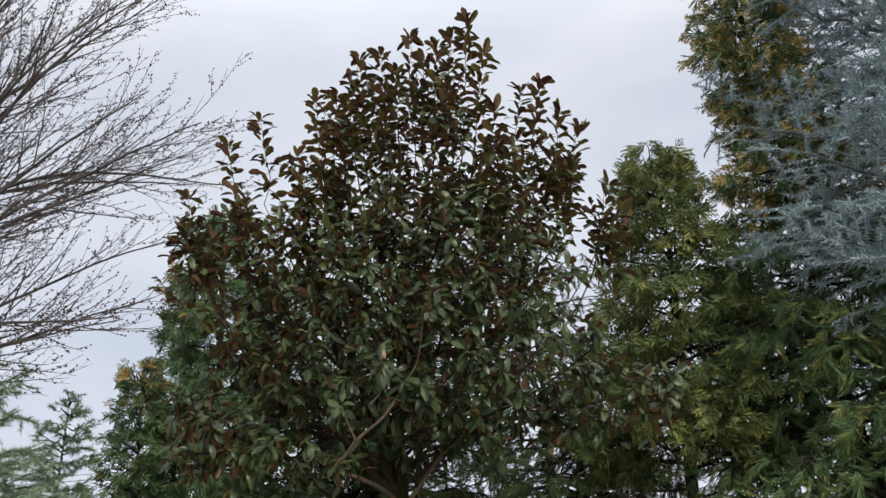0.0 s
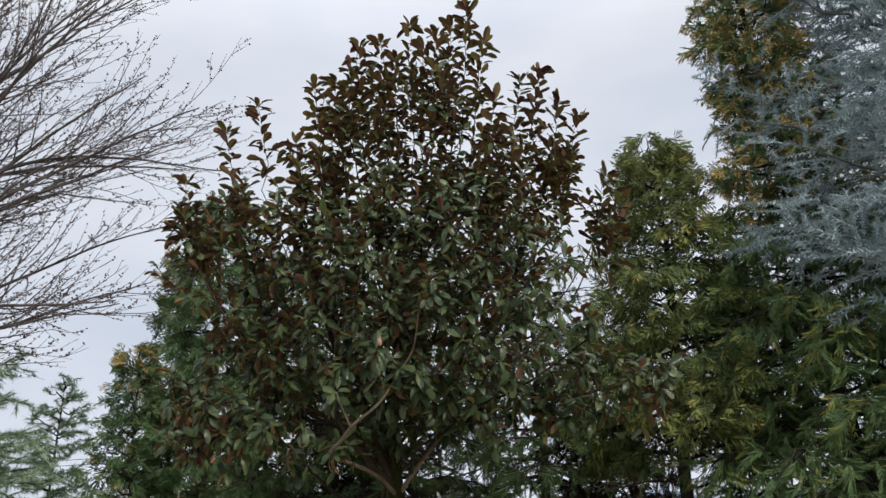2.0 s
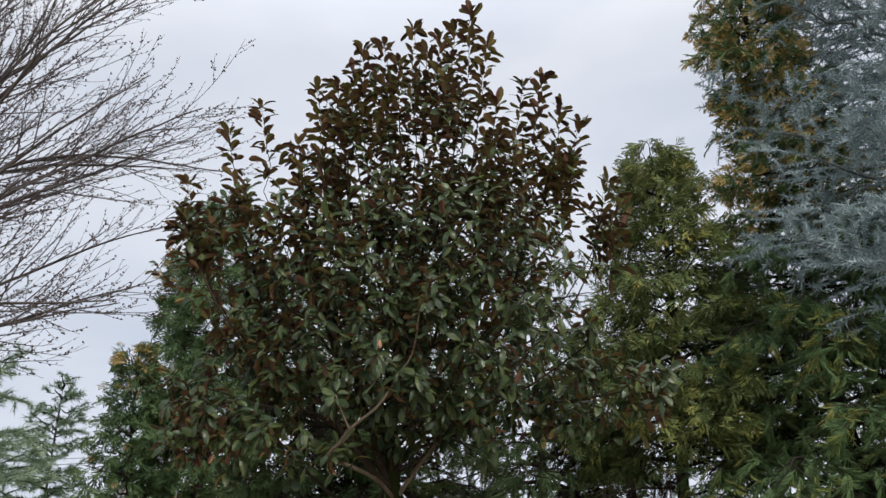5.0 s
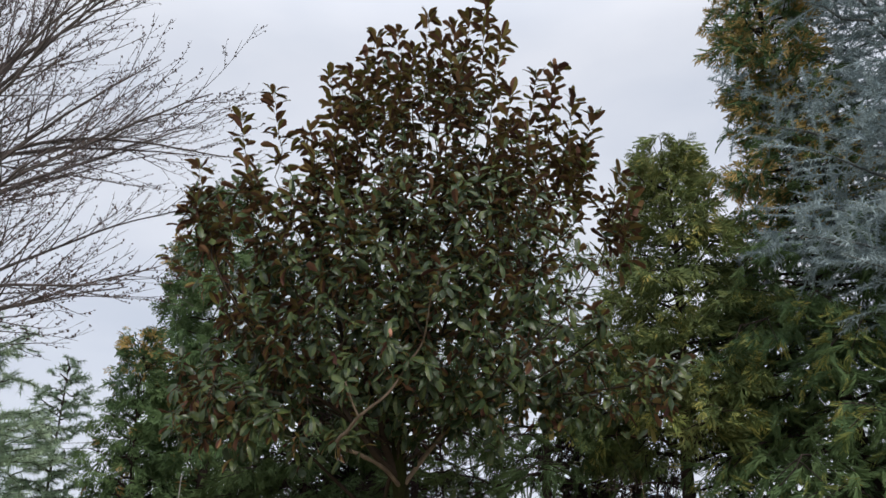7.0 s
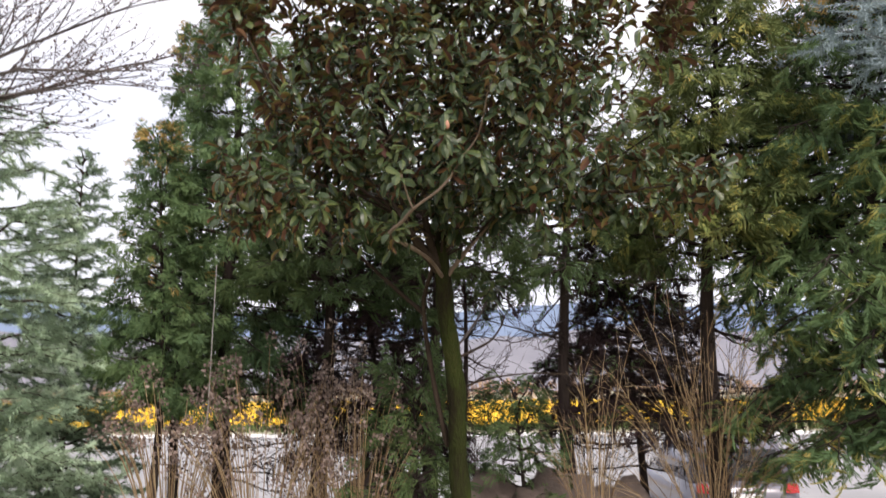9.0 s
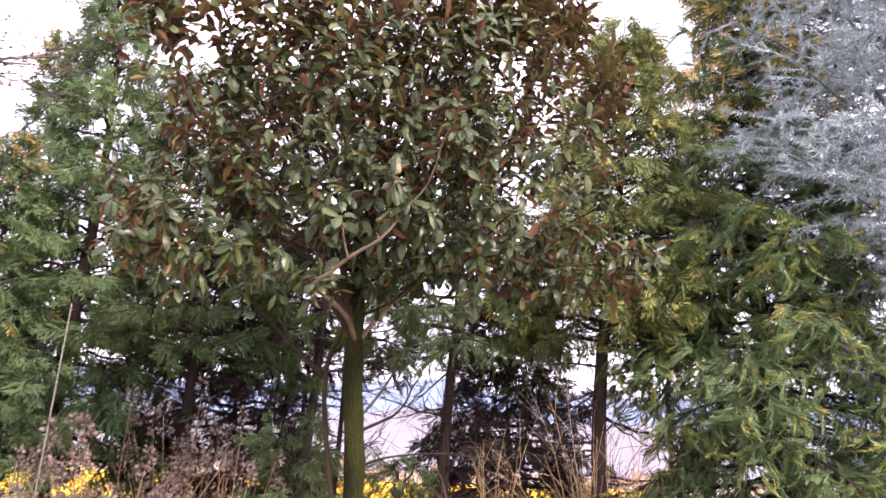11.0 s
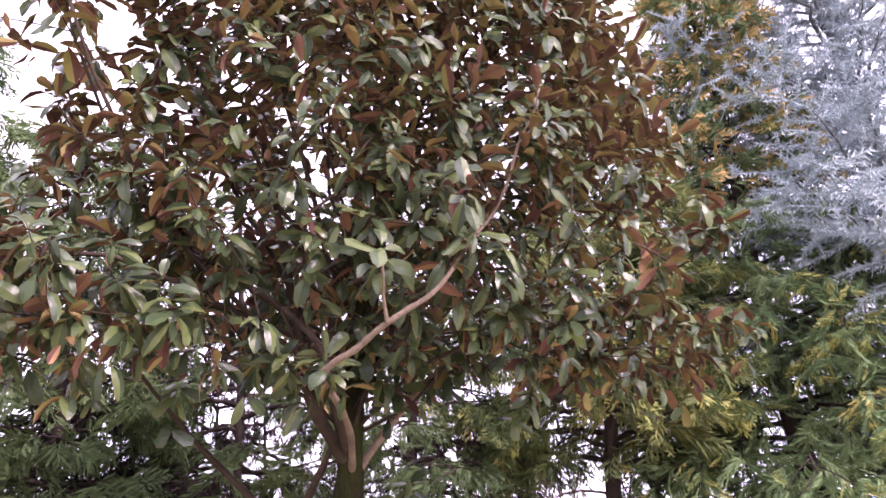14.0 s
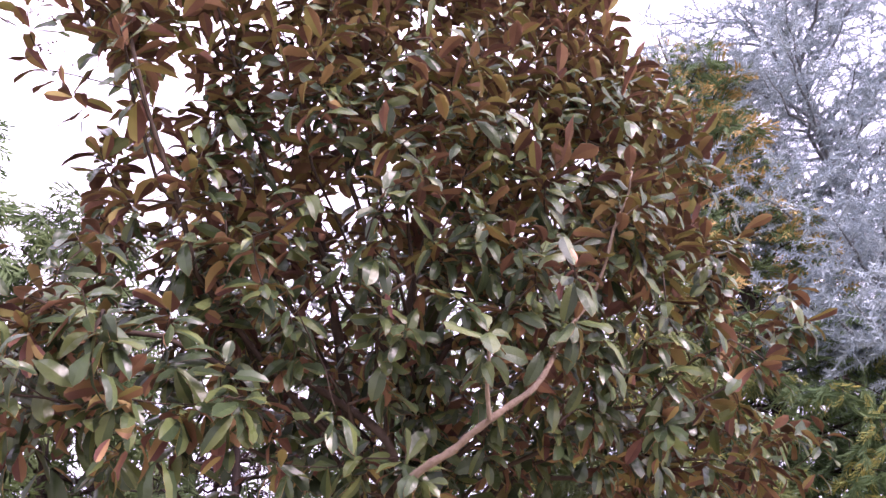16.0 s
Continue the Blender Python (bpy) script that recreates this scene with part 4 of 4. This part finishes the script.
def brush_conifer(name, label, base, height, radius, n, seed, foliage, brushes, seg, z0, shape, rise, droop, trunk_r, az=None, group="", fill=1.0, sub=0.4, zmax=99, sparse=0.12, bark=None, inner=5, low=1.0, core=0.0, reach=(0.08, 0.22)):
    """A conifer whose twigs are set round with needles (blue cedar, deodar)."""
    r = np.random.default_rng(seed)
    bark = bark or M_BARK_CONIFER
    base = np.array(base, dtype=float)
    root = thing(name, base, label, "tree", group)
    zz = np.linspace(-0.1, height, 12)
    axis = base + np.stack([0.04 * np.sin(zz + seed), 0.04 * np.cos(zz * 1.2), zz], axis=1)
    g = Geo()
    g.tube(axis, trunk_r * (1 - 0.92 * zz / height), 10)
    geo_part("trunk", g, [bark], root)
    wood, felt, tufts = Geo(), Geo(), []

    def needled(a, b, bow):
        L = np.linalg.norm(b - a)
        k = max(1, int(round(L / seg)))
        pts = curve3(a, (a + b) / 2 + bow, b, k + 1)
        for i in range(k):
            d = pts[i + 1] - pts[i]
            tufts.append(frame_of(pts[i], d, (r.normal(0, 1), r.normal(0, 1), 1), np.linalg.norm(d) * 1.08))
        if core:
            felt.tube(pts, np.linspace(core, core * 0.7, k + 1), 4)
        else:
            wood.tube(pts, np.linspace(0.006, 0.003, k + 1), 3, cap=False)

    for i in range(n):
        u = (i + r.uniform(0, 1)) / n
        z = z0 + (height - z0) * u
        if z > zmax:
            continue
        p0 = np.array([np.interp(z, zz, axis[:, k]) for k in range(3)])
        L = radius * (1 - u) ** shape * r.uniform(0.6, 1.1) * min(1.0, max(low, (z - 1.2) / 2.6)) + 0.12
        a = i * GOLD + r.normal(0, 0.3)
        if az is not None and abs((a - az[0] + math.pi) % (2 * math.pi) - math.pi) > az[1]:
            a = az[0] + r.uniform(-az[1], az[1])
        d = np.array([math.cos(a), math.sin(a), 0])
        s = np.linspace(0, 1, 9)
        pts = p0 + d * (s * L)[:, None]
        pts[:, 2] += (rise + 0.6 * u ** 2) * s * L - droop * s ** 2 * L
        pts[1:-1] += r.normal(0, 0.02, (7, 3))
        bough = Geo()
        bough.tube(pts, (0.008 + 0.012 * L) * (1 - 0.88 * s), 5)
        geo_part("branch", bough, [bark], root)
        for q in range(inner, 8):
            needled(pts[q], pts[q + 1], np.zeros(3))
        m = max(3, int(L * fill / 0.10))
        for k in range(m):
            f = 0.06 + 0.94 * (k + r.uniform(0, 1)) / m
            b0 = np.array([np.interp(f, s, pts[:, c]) for c in range(3)])
            ang = (1 if k % 2 else -1) * r.uniform(0.5, 1.1)
            bd = np.array([d[0] * math.cos(ang) - d[1] * math.sin(ang), d[0] * math.sin(ang) + d[1] * math.cos(ang), r.normal(0.05, 0.28) - 0.3 * droop])
            bl = sub * L * (1.08 - 0.7 * f) * r.uniform(0.5, 1.25) + 0.06
            b1 = b0 + unit(bd) * bl
            needled(b0, b1, np.array([0, 0, 0.06 * bl]))
            for w in range(int(bl / sparse)):
                h = r.uniform(0.25, 0.95)
                c0 = b0 + (b1 - b0) * h + np.array([0, 0, 0.12 * bl * h * (1 - h)])
                cd = unit(unit(bd) * 0.6 + np.cross(unit(bd), (0, 0, 1)) * r.choice((-1, 1)) * 0.9 + np.array([0, 0, r.normal(0.0, 0.4)]))
                needled(c0, c0 + cd * r.uniform(*reach), np.zeros(3))
    if wood.n:
        geo_part("twig_growth", wood, [bark], root, kind="stuff")
    g = felt
    for i, sh in enumerate(brushes):
        g.scatter(sh, tufts[i::len(brushes)])
    geo_part("foliage", g, [foliage], root, kind="stuff")


magnolia()
bare_tree()
conifer("cedar", "tall green cedar with hanging sprays and golden tips", (3.46, 7.42, 0), 8.7, 1.25, 165, 51, M_SPRAY_GREEN, M_SPRAY_GOLD, 0.6, 1.15, 0.5, 0.05, 0.30,
        SPRAYS_HANG, 0.26, 0.12, 0.12, fill=1.15, hang=0.85, lean=(0.15, 0.15), zmax=8.0, gold_z=4.6, bronze=4.9, clump=3, branchlet=0.44)
conifer("cedar", "green cedar with feathery upright top and bare lower trunk", (2.06, 8.17, 0), 5.95, 1.05, 84, 52, M_SPRAY_OLIVE, M_SPRAY_GOLD, 0.8, 2.75, 0.8, 0.35, 0.2,
        SPRAYS, 0.26, 0.10, 0.1, lean=(0.2, -0.45), hang=0.3, bare=44, clump=3)
conifer("conifer", "dark green conifer with bare lower trunk", (0.85, 9.0, 0), 6.0, 1.1, 54, 53, M_SPRAY_DARK, M_SPRAY_GREEN, 0.15, 2.75, 0.5, 0.1, 0.3, SPRAYS_HANG, 0.27, 0.14, 0.085, hang=0.5, bare=30)
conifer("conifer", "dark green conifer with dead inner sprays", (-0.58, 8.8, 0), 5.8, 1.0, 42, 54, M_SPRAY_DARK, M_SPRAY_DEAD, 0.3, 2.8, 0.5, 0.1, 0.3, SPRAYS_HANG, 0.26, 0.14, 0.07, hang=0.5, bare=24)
conifer("conifer", "dark green conifer with bare lower trunk", (-1.76, 8.75, 0), 5.4, 0.95, 62, 55, M_SPRAY_DARK, M_SPRAY_GREEN, 0.2, 2.5, 0.6, 0.1, 0.25, SPRAYS, 0.26, 0.12, 0.09, hang=0.4, bare=22, clump=2)
conifer("conifer", "broad green conifer with bronzed tips", (-2.93, 9.1, 0), 6.6, 1.0, 95, 59, M_SPRAY_GREEN, M_SPRAY_OLIVE, 0.16, 1.5, 0.7, 0.12, 0.28, SPRAYS, 0.26, 0.12, 0.11, hang=0.6, bare=14, clump=3)
conifer("conifer", "green conifer with bronze-brown leading tip", (-3.55, 9.45, 0), 6.0, 0.58, 60, 60, M_SPRAY_GREEN, M_SPRAY_BROWN, 0.2, 1.6, 0.8, 0.25, 0.2, SPRAYS, 0.23, 0.12, 0.06, hang=0.35, bronze=5.2, clump=2)
conifer("conifer", "slender conifer with bronze-brown top", (-3.44, 8.45, 0), 4.3, 0.60, 64, 56, M_SPRAY_GREEN, M_SPRAY_BROWN, 0.14, 1.5, 0.9, 0.25, 0.2, SPRAYS, 0.22, 0.12, 0.05, hang=0.3, bronze=3.9, clump=2)
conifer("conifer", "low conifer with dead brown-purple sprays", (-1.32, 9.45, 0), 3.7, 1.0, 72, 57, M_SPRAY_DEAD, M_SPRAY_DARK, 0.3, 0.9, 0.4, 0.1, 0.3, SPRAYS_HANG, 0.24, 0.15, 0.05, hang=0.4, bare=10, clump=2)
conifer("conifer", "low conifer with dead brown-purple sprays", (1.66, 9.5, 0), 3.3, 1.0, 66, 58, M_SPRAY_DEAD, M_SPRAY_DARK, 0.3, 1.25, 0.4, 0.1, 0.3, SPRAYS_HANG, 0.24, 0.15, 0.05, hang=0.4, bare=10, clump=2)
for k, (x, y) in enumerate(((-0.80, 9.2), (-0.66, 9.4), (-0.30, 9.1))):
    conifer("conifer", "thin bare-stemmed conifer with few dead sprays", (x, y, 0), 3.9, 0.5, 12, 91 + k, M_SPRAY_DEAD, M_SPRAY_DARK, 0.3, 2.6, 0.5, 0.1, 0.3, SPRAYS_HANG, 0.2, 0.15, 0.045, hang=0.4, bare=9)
brush_conifer("blue_cedar", "blue-grey atlas cedar with layered needled branches", (4.95, 7.05, 0), 11.0, 2.4, 166, 61, M_NEEDLE_BLUE, BRUSHES, 0.16, 0.8, 0.4, 0.12, 0.05, 0.17, az=(-2.6, 2.0), group="conifers behind the magnolia", zmax=9.2, sparse=0.16, fill=0.85, sub=0.42, bark=M_BARK_BLUE, inner=2, low=0.5, core=0.006, reach=(0.10, 0.28))
brush_conifer("young_conifer", "slender green young conifer with sparse level branches", (-4.72, 9.1, 0), 4.3, 0.75, 80, 62, M_NEEDLE_GREEN, BRUSHES_SOFT, 0.10, 0.3, 0.75, 0.12, 0.12, 0.04, group="young conifers", fill=1.7, sub=0.42)
brush_conifer("young_conifer", "taller light green young conifer with soft drooping branches", (-4.75, 7.3, 0), 4.35, 1.3, 72, 63, M_NEEDLE_LIGHT, BRUSHES_SOFT, 0.10, 0.3, 0.55, 0.15, 0.22, 0.06, group="young conifers", fill=1.35, sub=0.42)


# ---- shrubs and small things ----
def twig_shrub(base, spread, height, n, seed, mat=None, label="leafless shrub of arching tan twigs"):
    r = np.random.default_rng(seed)
    base = np.array(base)
    mat = mat or M_DRY
    root = thing("twig_shrub", base, label, "shrub", "dormant shrubs")
    fine = Geo()
    for i in range(n):
        a = r.uniform(0, 2 * math.pi)
        rr = spread * r.uniform(0.15, 1.0)
        h = height * r.uniform(0.55, 1.05) * (1 - 0.35 * (rr / spread) ** 2)
        d = np.array([math.cos(a), math.sin(a), 0])
        p0 = base + d * 0.12 * r.uniform(0, 1)
        p2 = base + d * rr + np.array([0, 0, h])
        path = curve3(p0, base + d * rr * 0.3 + np.array([0, 0, h * 0.62]), p2, 9) + r.normal(0, 0.009, (9, 3))
        g = Geo()
        g.tube(path, np.linspace(0.0045, 0.0014, 9), 5)
        geo_part("stem", g, [mat], root)
        for k in range(7 if mat is M_DRY else 12):
            j = r.integers(3, 8)
            e = unit(path[j + 1] - path[j] if j < 8 else path[j] - path[j - 1])
            e = unit(e + r.normal(0, 0.4, 3))
            L = r.uniform(0.15, 0.5)
            fine.tube(np.array([path[j], path[j] + e * L * 0.5, path[j] + e * L + (0, 0, -0.02)]), [0.0024, 0.0018, 0.0011], 4)
    geo_part("twig_growth", fine, [mat], root, kind="stuff")


def flower_shrub(base, spread, height, n, seed):
    r = np.random.default_rng(seed)
    base = np.array(base)
    root = thing("dried_flower_shrub", base, "shrub with faded pink-brown dried flower heads", "shrub", "dormant shrubs")
    floret = (np.array([[0, 0, 0], [0.45, 0.5, 0.1], [0, 1, 0], [-0.45, 0.5, 0.1]]), np.array([[0, 1, 2, 3]]), np.zeros(1, int))
    for i in range(n):
        stems, heads = Geo(), []
        a, rr = r.uniform(0, 2 * math.pi), spread * math.sqrt(r.uniform(0, 1))
        top = base + np.array([math.cos(a) * rr, math.sin(a) * rr, height * r.uniform(0.45, 1.05) * (1 - 0.25 * rr / spread)])
        path = curve3(base + (top - base) * np.array([0.3, 0.3, 0]), (base + top) / 2 + (0, 0, 0.2), top, 6)
        stems.tube(path, np.linspace(0.006, 0.0025, 6), 4)
        cone = r.uniform(0.08, 0.16)
        for k in range(26):
            t = r.uniform(0, 1)
            off = unit(r.normal(0, 1, 3)) * 0.045 * (1.1 - 0.7 * t)
            heads.append(frame_of(top + off + np.array([0, 0, t * cone]), unit(off + np.array([0, 0, 0.02])), r.normal(0, 1, 3), r.uniform(0.02, 0.04)))
        geo_part("stem", stems, [M_DRY], root)
        g = Geo()
        g.scatter(floret, heads)
        geo_part("flower_head", g, [M_DRYFLOWER], root, kind="stuff")


twig_shrub((1.88, 7.66, 0), 1.5, 2.35, 54, 71)
twig_shrub((0.85, 7.5, 0), 0.8, 1.9, 20, 72)
flower_shrub((-2.0, 7.3, 0), 0.8, 1.95, 76, 73)
flower_shrub((-1.2, 7.4, 0), 0.65, 1.9, 60, 74)
flower_shrub((-2.85, 7.5, 0), 0.7, 1.8, 66, 75)
flower_shrub((-1.6, 7.9, 0), 0.6, 2.1, 44, 78)
for k, (x, y, w, h) in enumerate(((-1.3, 9.9, 0.9, 2.6), (-0.1, 10.2, 0.9, 2.4), (1.2, 10.0, 0.9, 2.7), (2.6, 9.6, 0.8, 2.5))):
    twig_shrub((x, y, ground_height(x, y)), w, h, 26, 81 + k, M_TWIG_DARK, "leafless shrub of fine dark brown twigs")
conifer("dwarf_conifer", "small dark green conifer beside the magnolia trunk", (-0.75, 7.5, 0), 1.75, 0.5, 40, 76, M_SPRAY_DARK, M_SPRAY_GREEN, 0.2, 0.1, 0.6, 0.3, 0.1, SPRAYS, 0.2, 0.13, 0.03, group="dwarf conifers", hang=0.1)
conifer("dwarf_conifer", "small dark green conifer under the bare trunks", (0.25, 8.2, 0), 1.5, 0.45, 34, 77, M_SPRAY_DARK, M_SPRAY_GREEN, 0.2, 0.1, 0.6, 0.3, 0.1, SPRAYS, 0.2, 0.13, 0.03, group="dwarf conifers", hang=0.1)


def stake():
    root = thing("plant_stake", (-2.58, 7.5, 0), "thin weathered grey garden stake in the shrubs", "stake")
    g = Geo()
    g.tube([(-2.58, 7.5, -0.1), (-2.57, 7.5, 1.3), (-2.55, 7.5, 2.7)], [0.006, 0.006, 0.005], 8)
    geo_part("pole", g, [M_STAKE], root)


stake()


def cables():
    for k, (z, sag) in enumerate(((15.6, 0.9), (14.8, 1.0), (14.55, 1.1))):
        root = thing("power_line", (-40, 60, z), "thin black overhead power line", "cable", "power lines")
        g = Geo()
        x = np.linspace(-90, 30, 40)
        g.tube(np.stack([x, np.full(40, 60.0 + 0.4 * k), z - sag * (1 - ((x + 30) / 60) ** 2)], axis=1), 0.022, 5)
        geo_part("cable", g, [M_CABLE], root)


cables()


def power_pole(x, y):
    root = thing("power_pole", (x, y, ROAD_Z), "tall brown wooden power pole with a crossarm", "pole", "power poles")
    g = Geo()
    g.tube([(x, y, ROAD_Z - 0.5), (x, y, 6.0), (x, y, 15.9)], [0.16, 0.14, 0.11], 12)
    geo_part("post", g, [M_BARK_CONIFER], root)
    for z in (15.55, 14.75):
        bm = bmesh.new()
        bmesh.ops.create_cube(bm, size=1.0)
        for v in bm.verts:
            v.co = Vector((x + v.co.x * 0.14, y + 0.35 + v.co.y * 1.6, z + v.co.z * 0.14))
        bmesh.ops.bevel(bm, geom=bm.edges[:], offset=0.01, segments=1, affect="EDGES")
        bm_part("crossarm", bm, M_BARK_CONIFER, root)


power_pole(-90, 60)
power_pole(30, 60)


def parked_car(cx, y0, z):
    """A tall estate car seen from behind; y0 is its tail."""
    root = thing("car", (cx, y0 + 2.2, z), "dark grey parked car with roof rails and sunroof", "car")

    def loft(name, rows, mat, label="", parent=root):
        # rows: y, half width low, half width high, z low, z high
        bm = bmesh.new()
        rings = []
        for y, wl, wh, zl, zh in rows:
            pts = [(-wl, zl), (-wl * 1.0, zl + 0.45 * (zh - zl)), (-wh, zh - 0.05), (-wh + 0.09, zh), (0, zh + 0.025), (wh - 0.09, zh), (wh, zh - 0.05), (wl, zl + 0.45 * (zh - zl)), (wl, zl)]
            rings.append([bm.verts.new((cx + p[0], y0 + y, z + p[1])) for p in pts])
        for a, b in zip(rings, rings[1:]):
            for i in range(len(a)):
                j = (i + 1) % len(a)
                bm.faces.new((a[i], a[j], b[j], b[i]))
        bm.faces.new(rings[0][::-1])
        bm.faces.new(rings[-1])
        bmesh.ops.recalc_face_normals(bm, faces=bm.faces)
        return bm_part(name, bm, mat, parent, label, True)

    loft("body", [(0, 0.80, 0.78, 0.38, 0.80), (0.08, 0.90, 0.87, 0.28, 0.98), (1.0, 0.92, 0.88, 0.25, 1.0), (3.2, 0.92, 0.88, 0.25, 0.98), (4.2, 0.88, 0.82, 0.28, 0.88), (4.45, 0.78, 0.72, 0.38, 0.75)], M_CAR)
    loft("roof", [(0.12, 0.84, 0.62, 0.97, 1.60), (0.35, 0.86, 0.68, 0.97, 1.68), (1.4, 0.87, 0.69, 0.97, 1.72), (2.3, 0.86, 0.67, 0.97, 1.66), (3.15, 0.84, 0.78, 0.95, 1.02)], M_CAR, "dark grey roof and pillars")

    def plate(name, corners, mat, thick, label=""):
        bm = bmesh.new()
        vs = [bm.verts.new((cx + a, y0 + b, z + c)) for a, b, c in corners]
        f = bm.faces.new(vs)
        f.normal_update()
        n = f.normal.copy()
        ext = bmesh.ops.extrude_face_region(bm, geom=[f])
        for v in ext["geom"]:
            if isinstance(v, bmesh.types.BMVert):
                v.co += n * thick
        bmesh.ops.recalc_face_normals(bm, faces=bm.faces)
        bm_part(name, bm, mat, root, label)

    plate("rear_window", [(-0.66, 0.06, 1.08), (0.66, 0.06, 1.08), (0.54, 0.09, 1.52), (-0.54, 0.09, 1.52)], M_GLASS, 0.03)
    for sgn in (-1, 1):
        plate("side_window", [(sgn * 0.865, 0.5, 1.04), (sgn * 0.865, 2.6, 1.04), (sgn * 0.735, 2.1, 1.52), (sgn * 0.735, 0.6, 1.54)], M_GLASS, 0.035 * sgn)
        plate("tail_lamp", [(sgn * 0.62, -0.02, 0.82), (sgn * 0.84, -0.02, 0.82), (sgn * 0.82, 0.0, 0.97), (sgn * 0.66, 0.0, 0.97)], M_LAMP_RED, 0.04 * sgn)
        g = Geo()
        xs = cx + sgn * 0.60
        g.tube([(xs, y0 + 0.4, z + 1.70), (xs, y0 + 0.5, z + 1.76), (xs, y0 + 1.9, z + 1.77), (xs, y0 + 2.05, z + 1.70)], 0.02, 8)
        geo_part("roof_rail", g, [M_METAL], root, "pale metal roof rail")
    plate("sunroof", [(-0.4, 1.0, 1.735), (0.4, 1.0, 1.735), (0.4, 1.9, 1.735), (-0.4, 1.9, 1.735)], M_GLASS, 0.015, "dark glass sunroof")
    plate("rear_bumper", [(-0.82, -0.06, 0.38), (0.82, -0.06, 0.38), (0.82, -0.06, 0.60), (-0.82, -0.06, 0.60)], M_BLACK, -0.10)
    plate("number_plate", [(-0.25, -0.03, 0.68), (0.25, -0.03, 0.68), (0.25, -0.03, 0.80), (-0.25, -0.03, 0.80)], M_KERB, -0.04)
    for sx in (-0.80, 0.80):
        for wy in (0.85, 3.5):
            tyre = Geo()
            a = np.linspace(0, 2 * math.pi, 25)
            tyre.tube(np.stack([np.full(25, cx + sx), y0 + wy + 0.25 * np.cos(a), z + 0.34 + 0.25 * np.sin(a)], axis=1), 0.09, 8, cap=False)
            ob = geo_part("wheel", tyre, [M_BLACK], root, "black tyre")
            bm = bmesh.new()
            bmesh.ops.create_cone(bm, cap_ends=True, segments=20, radius1=0.19, radius2=0.17, depth=0.10)
            for v in bm.verts:
                v.co = Vector((cx + sx + v.co.z, y0 + wy + v.co.x, z + 0.34 + v.co.y))
            me = bpy.data.meshes.new("rim")
            bm.to_mesh(me)
            bm.free()
            me.materials.append(M_METAL)
            rim = new("rim", me)
            rim.parent = ob


parked_car(4.37, 14.0, ROAD_Z + 0.012)


def boulder(x, y, size, seed):
    bm = bmesh.new()
    bmesh.ops.create_icosphere(bm, subdivisions=3, radius=1.0)
    for v in bm.verts:
        n = v.co.normalized()
        k = 1 + 0.38 * noise.fractal(n * 1.6 + Vector((seed, 0, 0)), 0.8, 2.0, 5)
        v.co = Vector((x + n.x * size * k, y + n.y * size * 0.8 * k, ground_height(x, y) + size * 0.55 + n.z * size * 1.1 * k))
    me = bpy.data.meshes.new("boulder")
    bm.to_mesh(me)
    bm.free()
    me.materials.append(M_ROCK)
    me.polygons.foreach_set("use_smooth", [True] * len(me.polygons))
    tagged(new("boulder", me), "rough brown-grey landscape boulder under the trees", "rock", "boulders")


for i, (x, y, size) in enumerate(((-1.0, 8.1, 0.48), (-0.05, 8.2, 0.42), (0.55, 8.1, 0.46), (1.25, 8.3, 0.40))):
    boulder(x, y, size, 3.7 * i)
